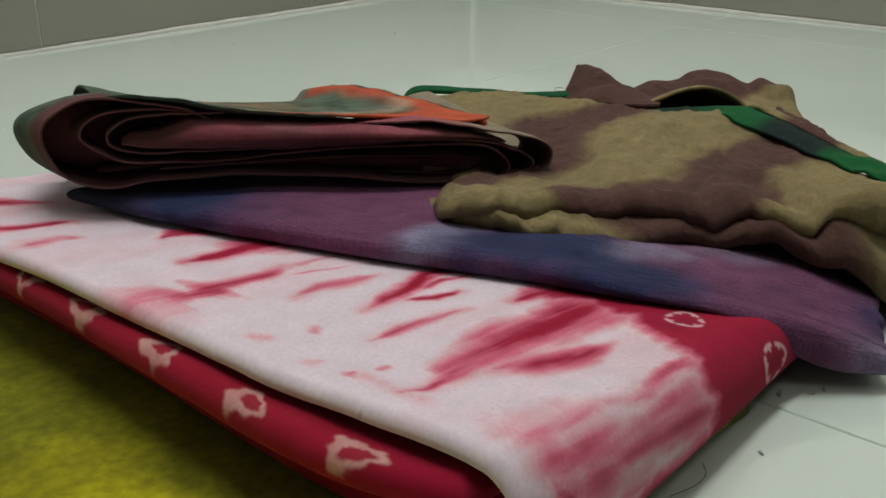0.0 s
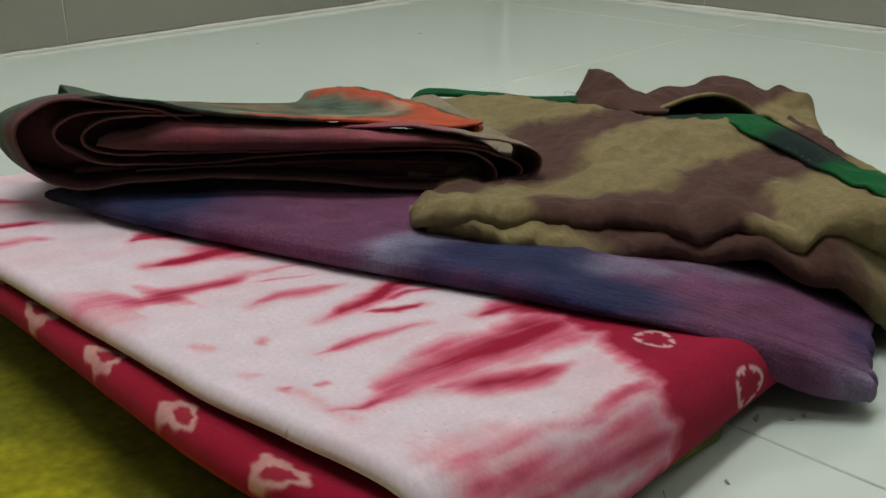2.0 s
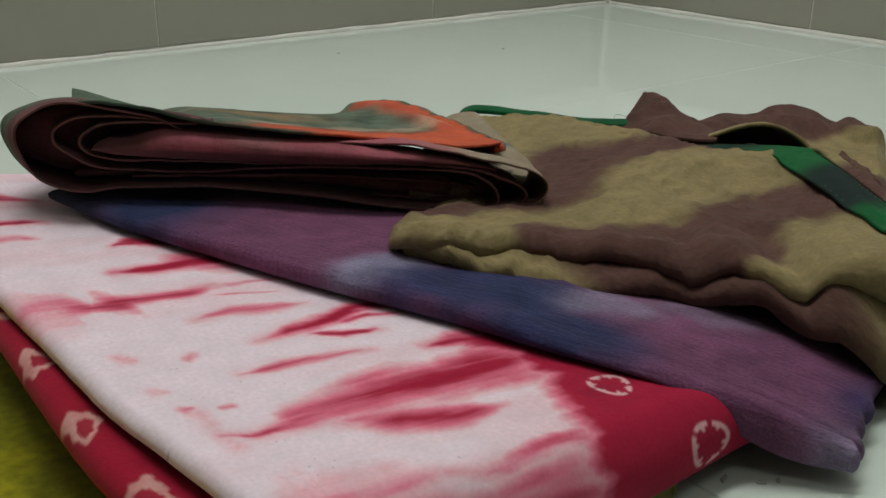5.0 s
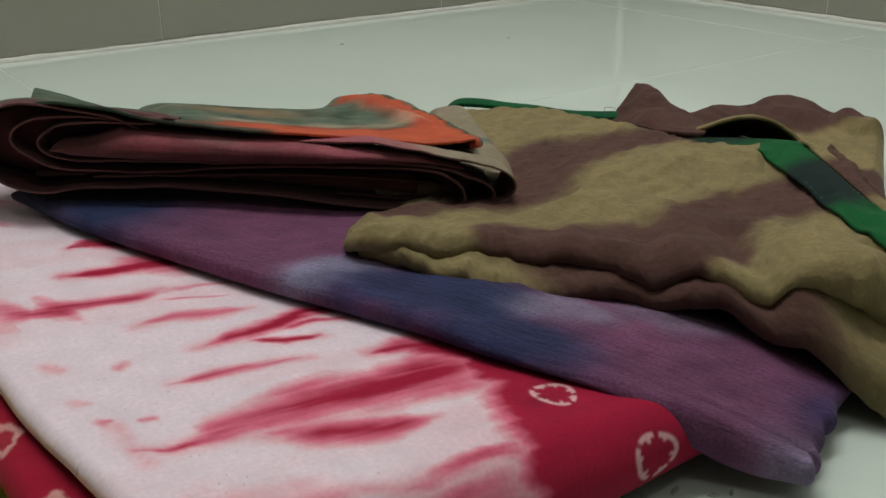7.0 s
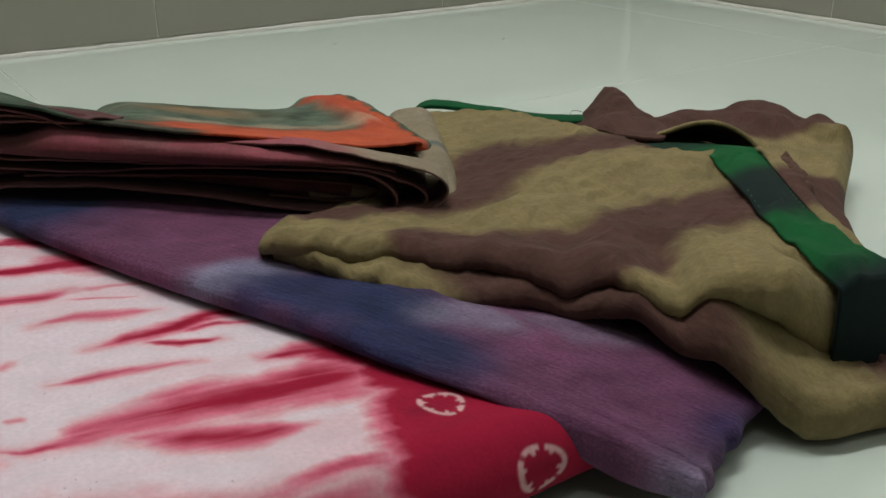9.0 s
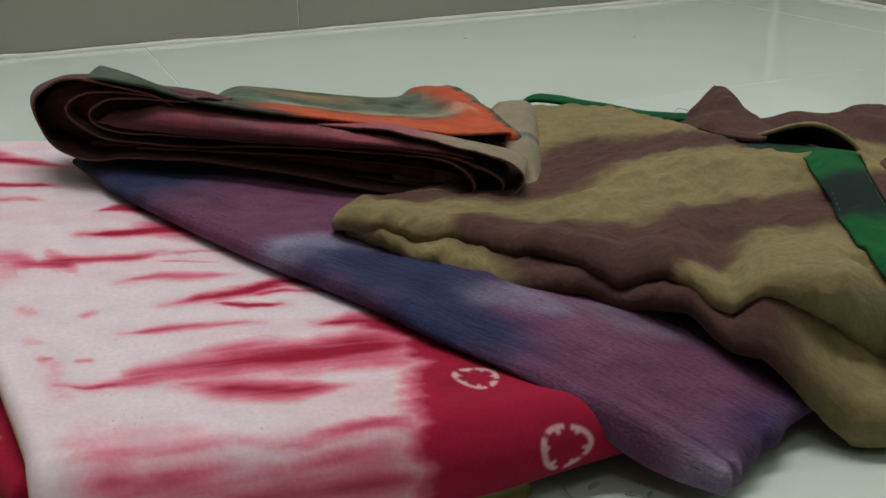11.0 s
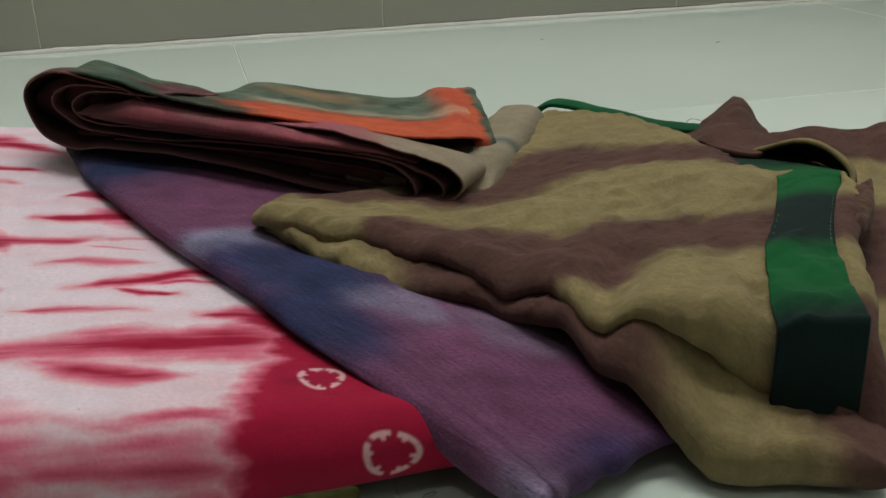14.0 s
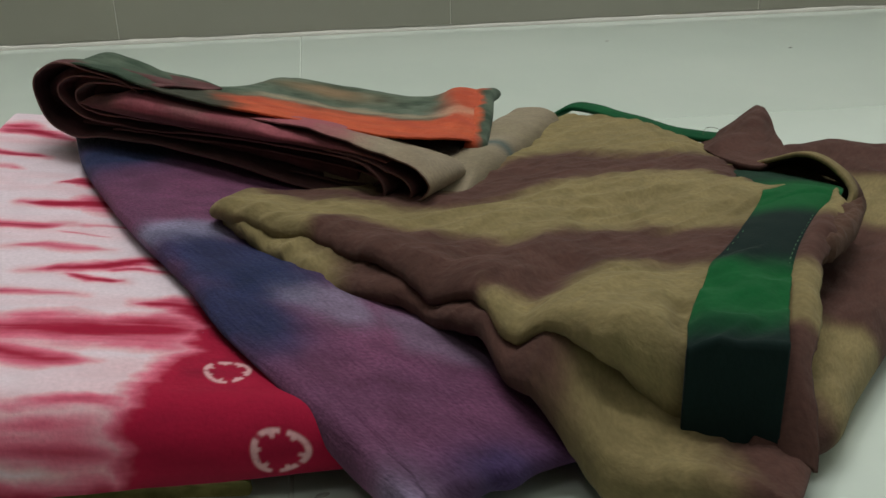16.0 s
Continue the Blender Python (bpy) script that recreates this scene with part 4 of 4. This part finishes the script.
# the first is an added plug, so the floor doesn't show through the roll
adopt(scarf,
      filler("inner_plug", -0.006, 0.060, 0.014, 0.056, ([-0.006, 0.003, 0.012, 0.03, 0.06], [0.068, 0.0735, 0.0768, 0.0770, 0.069]), ([-0.006, 0.012, 0.06], [0.056, 0.049, 0.052]), "added dark folds that plug the inside of the roll", 108),
      filler("low_folds", 0.015, 0.150, 0.010, 0.054, ([0.015, 0.05, 0.15], [0.0525, 0.0505, 0.0470]), ([0.015, 0.05, 0.10, 0.15], [0.0485, 0.0485, 0.0435, 0.0375]), "dark lower folds of the roll", 208))

# the last turn of the scarf, spread over the top and hanging to the back
front = [(0.5378, 0.5580, 0.0780), (0.5453, 0.5512, 0.0780), (0.5588, 0.5427, 0.0752), (0.5720, 0.5346, 0.0708), (0.5865, 0.5257, 0.0678), (0.6014, 0.5175, 0.0656), (0.6184, 0.5108, 0.0634), (0.6405, 0.5066, 0.0592), (0.668, 0.506, 0.0532), (0.690, 0.512, 0.0490), (0.704, 0.527, 0.0425)]
back = [(0.560, 0.622, 0.0600), (0.594, 0.658, 0.0345), (0.622, 0.684, 0.0395), (0.660, 0.670, 0.0345), (0.698, 0.655, 0.0300), (0.716, 0.660, 0.0335), (0.731, 0.660, 0.0310)]
lside = [(0.5378, 0.5580, 0.0780), (0.549, 0.592, 0.0745), (0.560, 0.622, 0.0600)]
rside = [(0.704, 0.527, 0.0425), (0.716, 0.585, 0.0395), (0.724, 0.630, 0.0380), (0.731, 0.660, 0.0310)]
g = coons(front, back, lside, rside, 240, 160)
U, V = bunched(240)[None, :] + 0 * g[..., 0], bunched(160)[:, None] + 0 * g[..., 0]
gx, gy = g[..., 0], g[..., 1]
g[..., 2] += -0.0055 * np.sin(np.pi * V) * np.sin(np.pi * np.clip(U * 1.1, 0, 1)) * step(0.25, 0.55, U) + 0.0015 * fbm(gx, gy, 0.03, 111, 3) + 0.0005 * fbm(gx, gy, 0.01, 112, 3)
k = 0.5 + 0.9 * fbm(gx, gy, 0.025, 113) + 0.7 * fbm(gx, gy, 0.008, 213, 3) - 0.5 * blob(gx, gy, 0.655, 0.640, 0.022, 1.4, -40)
col = mix(DGREEN, SAGE, np.clip(k, 0, 1) * 0.75 * (0.25 + 0.75 * step(0.10, 0.40, V)))
col = mix(col, (0.36, 0.22, 0.12), np.clip(1.2 * blob(gx, gy, 0.643, 0.625, 0.016, 1.6, -40), 0, 1) * 0.6)
wob = 0.10 * fbm(gx, gy, 0.02, 114)
hot = np.clip(step(0.36, 0.22, V + wob) * step(0.36, 0.50, U + wob + 0.3 * V) + step(0.83, 0.93, U + 0.4 * wob), 0, 1) * step(1.0, 0.90, V)
col = mix(col, mix(ORANGE, (0.42, 0.06, 0.03), 0.4 + 0.6 * fbm(gx, gy, 0.012, 115)), hot)
col = mix(col, (0.55, 0.40, 0.27), np.clip(step(0.30, 0.38, V + wob) * step(0.46, 0.38, V + wob) * step(0.35, 0.5, U) * 0.45, 0, 1))
col = mix(col, (0.050, 0.028, 0.022), step(0.36, 0.22, V + wob) * step(0.16, 0.24, U) * step(0.50, 0.36, U + wob + 0.3 * V) * 0.5)
col = mix(col, SAGE, step(0.93, 0.99, V) * step(0.55, 0.7, U) * 0.8)
adopt(scarf, sheet("top_panel", g, 0.0010, col, MAT_SCARF, label="green panel with bright orange border"))

# the panel's side edge, curled over into a soft roll
xy = coons([(0.6985, 0.5245), (0.704, 0.5240), (0.7095, 0.5290)], [(0.7255, 0.661), (0.732, 0.664), (0.740, 0.660)], [(0.6985, 0.5245), (0.711, 0.585), (0.719, 0.630), (0.7255, 0.661)], [(0.7095, 0.5290), (0.722, 0.585), (0.731, 0.630), (0.740, 0.660)], 50, 170)
x, y = xy[..., 0], xy[..., 1]
t = np.interp(y, [0.527, 0.585, 0.630, 0.660], [0.0436, 0.0412, 0.0396, 0.0335]) + 0.0016 * fbm(x, y, 0.014, 221, 3)
k = np.clip(0.5 + 1.2 * fbm(x, y * 0.6, 0.018, 222), 0, 1)
c = mix(mix(DGREEN, SAGE, k), mix(ORANGE, (0.42, 0.06, 0.03), k), step(0.60, 0.30, np.linspace(0, 1, 50)[None, :] + 0.25 * fbm(x, y, 0.012, 223)))
adopt(scarf, pillow("curled_edge", xy, t, t - 0.0075, 0.005, (c, mix(DGREEN, SAGE, k * 0.6)), MAT_SCARF, label="orange and sage curled side edge"))

# pale beige end of the scarf, a soft tube towards the back
xy = coons([(0.672, 0.484), (0.686, 0.482), (0.698, 0.491)], [(0.734, 0.607), (0.747, 0.607), (0.759, 0.602)],
           [(0.672, 0.484), (0.687, 0.524), (0.707, 0.564), (0.734, 0.607)], [(0.698, 0.491), (0.718, 0.527), (0.739, 0.565), (0.759, 0.602)], 60, 160)
x, y = xy[..., 0], xy[..., 1]
t = 0.0425 - 0.009 * step(0.512, 0.484, y) - 0.05 * (y - 0.48) + 0.0012 * fbm(x, y, 0.02, 121)
teal = np.exp(-((y - 0.535 + 0.25 * (x - 0.71)) / 0.0045) ** 2)
adopt(scarf, pillow("rolled_end", xy, t, t - 0.019, 0.010, mix(mix(BEIGE, (0.25, 0.21, 0.135), 0.5 + 0.6 * fbm(x, y, 0.02, 122)), (0.05, 0.10, 0.11), teal * 0.75), MAT_SCARF, label="pale beige rolled end with a teal mark", sides=(1, 1, 0.3, 1)))
# crumpled folds between them, painted dark to stand for the shaded gap
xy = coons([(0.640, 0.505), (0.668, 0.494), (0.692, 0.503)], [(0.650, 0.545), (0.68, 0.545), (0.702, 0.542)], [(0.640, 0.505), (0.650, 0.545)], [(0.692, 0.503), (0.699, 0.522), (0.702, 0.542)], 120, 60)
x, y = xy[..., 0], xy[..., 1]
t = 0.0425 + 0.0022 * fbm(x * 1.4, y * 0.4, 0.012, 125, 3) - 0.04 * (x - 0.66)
adopt(scarf, pillow("gap_folds", xy, t, t - 0.008, 0.004, mix(mix((0.030, 0.020, 0.012), (0.06, 0.045, 0.03), 0.5 + 0.6 * fbm(x, y, 0.01, 126)), BEIGE, step(0.42, 0.2, bunched(60)[:, None] + 0.15 * fbm(x, y, 0.01, 127)) * 0.8), MAT_SCARF, label="crumpled folds painted dark for a shaded gap, beige in front"))

# ---- lint and flecks on the floor ----
MAT_LINT = plain_material("dark_lint", (0.05, 0.06, 0.03), (0.12, 0.12, 0.08), 0.005, 0.9)
MAT_FLECK = plain_material("grey_fleck", (0.34, 0.36, 0.33), (0.44, 0.46, 0.42), 0.004, 0.9)


def thread(points, radius, label):
    """A loose thread, as a thin round line lying on what is under it."""
    c = curve(points, 40)
    ring_n = 6
    tang = np.gradient(c, axis=0)
    tang /= np.linalg.norm(tang, axis=1, keepdims=True)
    side = np.cross(tang, [0, 0, 1.0])
    side /= np.linalg.norm(side, axis=1, keepdims=True)
    up = np.cross(side, tang)
    a = np.linspace(0, 2 * math.pi, ring_n + 1)
    g = c[:, None] + radius * (side[:, None] * np.cos(a)[None, :, None] + up[:, None] * np.sin(a)[None, :, None])
    return tagged(finish_mesh("loose_thread", g.reshape(-1, 3), grid_faces(ring_n + 1, 40).tolist(), None, None, MAT_LINT), label, "thread", "loose threads")


thread([(0.566, 0.3545, 0.0004), (0.573, 0.351, 0.0016), (0.580, 0.3515, 0.0012), (0.585, 0.355, 0.0004)], 0.00010, "thin dark loose thread on the tiles beside the cloth")
thread([(0.818, 0.563, 0.0275), (0.822, 0.568, 0.0300), (0.827, 0.568, 0.0296), (0.829, 0.564, 0.0285)], 0.00012, "thin frayed thread at the green trim")


def fleck(x, y, r, turn, seed):
    """A flat crumb with an uneven outline."""
    bm = bmesh.new()
    rnd = random.Random(seed)
    low, high = [], []
    for i in range(9):
        a = 2 * math.pi * i / 9
        k = r * (0.6 + 0.6 * rnd.random())
        p = Vector((math.cos(a) * k * 2.4, math.sin(a) * k, 0))
        low.append(bm.verts.new(p))
        high.append(bm.verts.new(p * 0.75 + Vector((0, 0, 0.0004 + 0.0003 * rnd.random()))))
    bm.faces.new(high)
    for i in range(9):
        bm.faces.new((low[i], low[(i + 1) % 9], high[(i + 1) % 9], high[i]))
    mesh = bpy.data.meshes.new("floor_fleck")
    bm.to_mesh(mesh)
    bm.free()
    mesh.materials.append(MAT_FLECK)
    ob = new("floor_fleck", mesh)
    ob.matrix_basis = pose(x, y, 0.0001, 0, 0, turn)
    return tagged(ob, "small grey crumb of dirt on the tiles", "dirt", "floor crumbs")


for i, (fx, fy, fr, ft) in enumerate(((0.634, 0.354, 0.0009, 20), (0.6405, 0.3465, 0.0007, -50), (0.645, 0.3445, 0.0006, 35), (0.887, 0.946, 0.0010, 10), (0.60, 0.345, 0.0005, 70), (1.02, 0.88, 0.0008, 0))):
    fleck(fx, fy, fr, ft, i)

# ---- skirting, grout and floor tiles ----
def tile_mesh(name, sx, sy, sz, bevel, material):
    bm = bmesh.new()
    bmesh.ops.create_cube(bm, size=1)
    for v in bm.verts:
        v.co = Vector((v.co.x * sx, v.co.y * sy, v.co.z * sz))
    bmesh.ops.bevel(bm, geom=bm.edges[:], offset=bevel, segments=1, affect="EDGES")
    mesh = bpy.data.meshes.new(name)
    bm.to_mesh(mesh)
    bm.free()
    mesh.materials.append(material)
    return mesh


GAP = 0.0008
store = {}


def piece(name, parent, cx, cy, cz, sx, sy, sz, bevel, material):
    key = (name, round(sx, 4), round(sy, 4), round(sz, 4))
    if key not in store:
        store[key] = tile_mesh(name, sx, sy, sz, bevel, material)
    ob = new(name, store[key])
    ob.location = (cx, cy, cz)
    ob.parent = parent
    return ob


def spans(lo, hi, joint, width):
    """Stretches between joints, from lo to hi."""
    k = math.floor((lo - joint) / width)
    cuts = [lo]
    while joint + width * (k + 1) < hi - 1e-6:
        k += 1
        if joint + width * k > lo + 1e-6:
            cuts.append(joint + width * k)
    cuts.append(hi)
    return list(zip(cuts[:-1], cuts[1:]))


skirt_n = tagged(box_mesh("baseboard", (NEAR_X, FAR_Y - 0.0053, 0.001), (FAR_X, FAR_Y + 0.006, SKIRT + 0.014), MAT_GROUT), "grey tile skirting with white grout along a white wall", "skirting", kind="structure")
skirt_e = tagged(box_mesh("baseboard", (FAR_X - 0.0053, NEAR_Y, 0.001), (FAR_X + 0.006, FAR_Y - 0.0054, SKIRT + 0.014), MAT_GROUT), "grey tile skirting with white grout along a white wall", "skirting", kind="structure")
for a, b in spans(NEAR_X, FAR_X - 0.004, 0.464, 0.3015):
    piece("skirting_tile", skirt_n, (a + b) / 2, FAR_Y - 0.002, SKIRT / 2 + 0.002, b - a - 0.0010, 0.008, SKIRT - 0.004, 0.0004, MAT_SKIRT)
for a, b in spans(NEAR_Y, FAR_Y - 0.012, 0.771, 0.3015):
    piece("skirting_tile", skirt_e, FAR_X - 0.002, (a + b) / 2, SKIRT / 2 + 0.002, 0.008, b - a - 0.0010, SKIRT - 0.004, 0.0004, MAT_SKIRT)


def mortar(name, start, way, length, parent):
    """A smeared, lumpy bead of grout in the corner between floor and skirting."""
    n, m = int(length / 0.004), 9
    t = np.linspace(0, length, n)
    size = 0.0028 + 0.0011 * fbm(t, t * 0, 0.05, 71, 4) + 0.0012 * np.maximum(0, fbm(t, t * 0 + 3, 0.02, 73, 3))
    a = np.linspace(0, math.pi / 2, m)
    side = np.array([way[1], -way[0]]) * (1 if way[0] else -1)
    pts = np.zeros((n, m, 3))
    pts[..., 0] = start[0] + way[0] * t[:, None] + side[0] * size[:, None] * np.cos(a)[None]
    pts[..., 1] = start[1] + way[1] * t[:, None] + side[1] * size[:, None] * np.cos(a)[None]
    pts[..., 2] = size[:, None] * np.sin(a)[None] * 1.15
    f = grid_faces(m, n)
    ob = finish_mesh(name, pts.reshape(-1, 3), f.tolist(), None, None, MAT_GROUT, parent)
    return ob


corner = tile_mesh("corner_bead", 0.006, 0.006, SKIRT + 0.012, 0.0015, MAT_GROUT)
bead = new("corner_bead", corner)
bead.location = (FAR_X - 0.0075, FAR_Y - 0.0075, SKIRT / 2 + 0.007)
bead.parent = skirt_n
mortar("grout_bead", (NEAR_X, FAR_Y - 0.006), (1, 0), FAR_X - NEAR_X - 0.004, skirt_n)
mortar("grout_bead", (FAR_X - 0.006, NEAR_Y), (0, 1), FAR_Y - NEAR_Y - 0.004, skirt_e)
for a, b in spans(NEAR_X, FAR_X, 0.626, 0.60):
    for c, e in spans(NEAR_Y, FAR_Y, 0.694, 0.60):
        piece("floor_tile", floor, (a + b) / 2, (c + e) / 2, -0.004, b - a - GAP, e - c - GAP, 0.008, 0.0004, MAT_TILE)
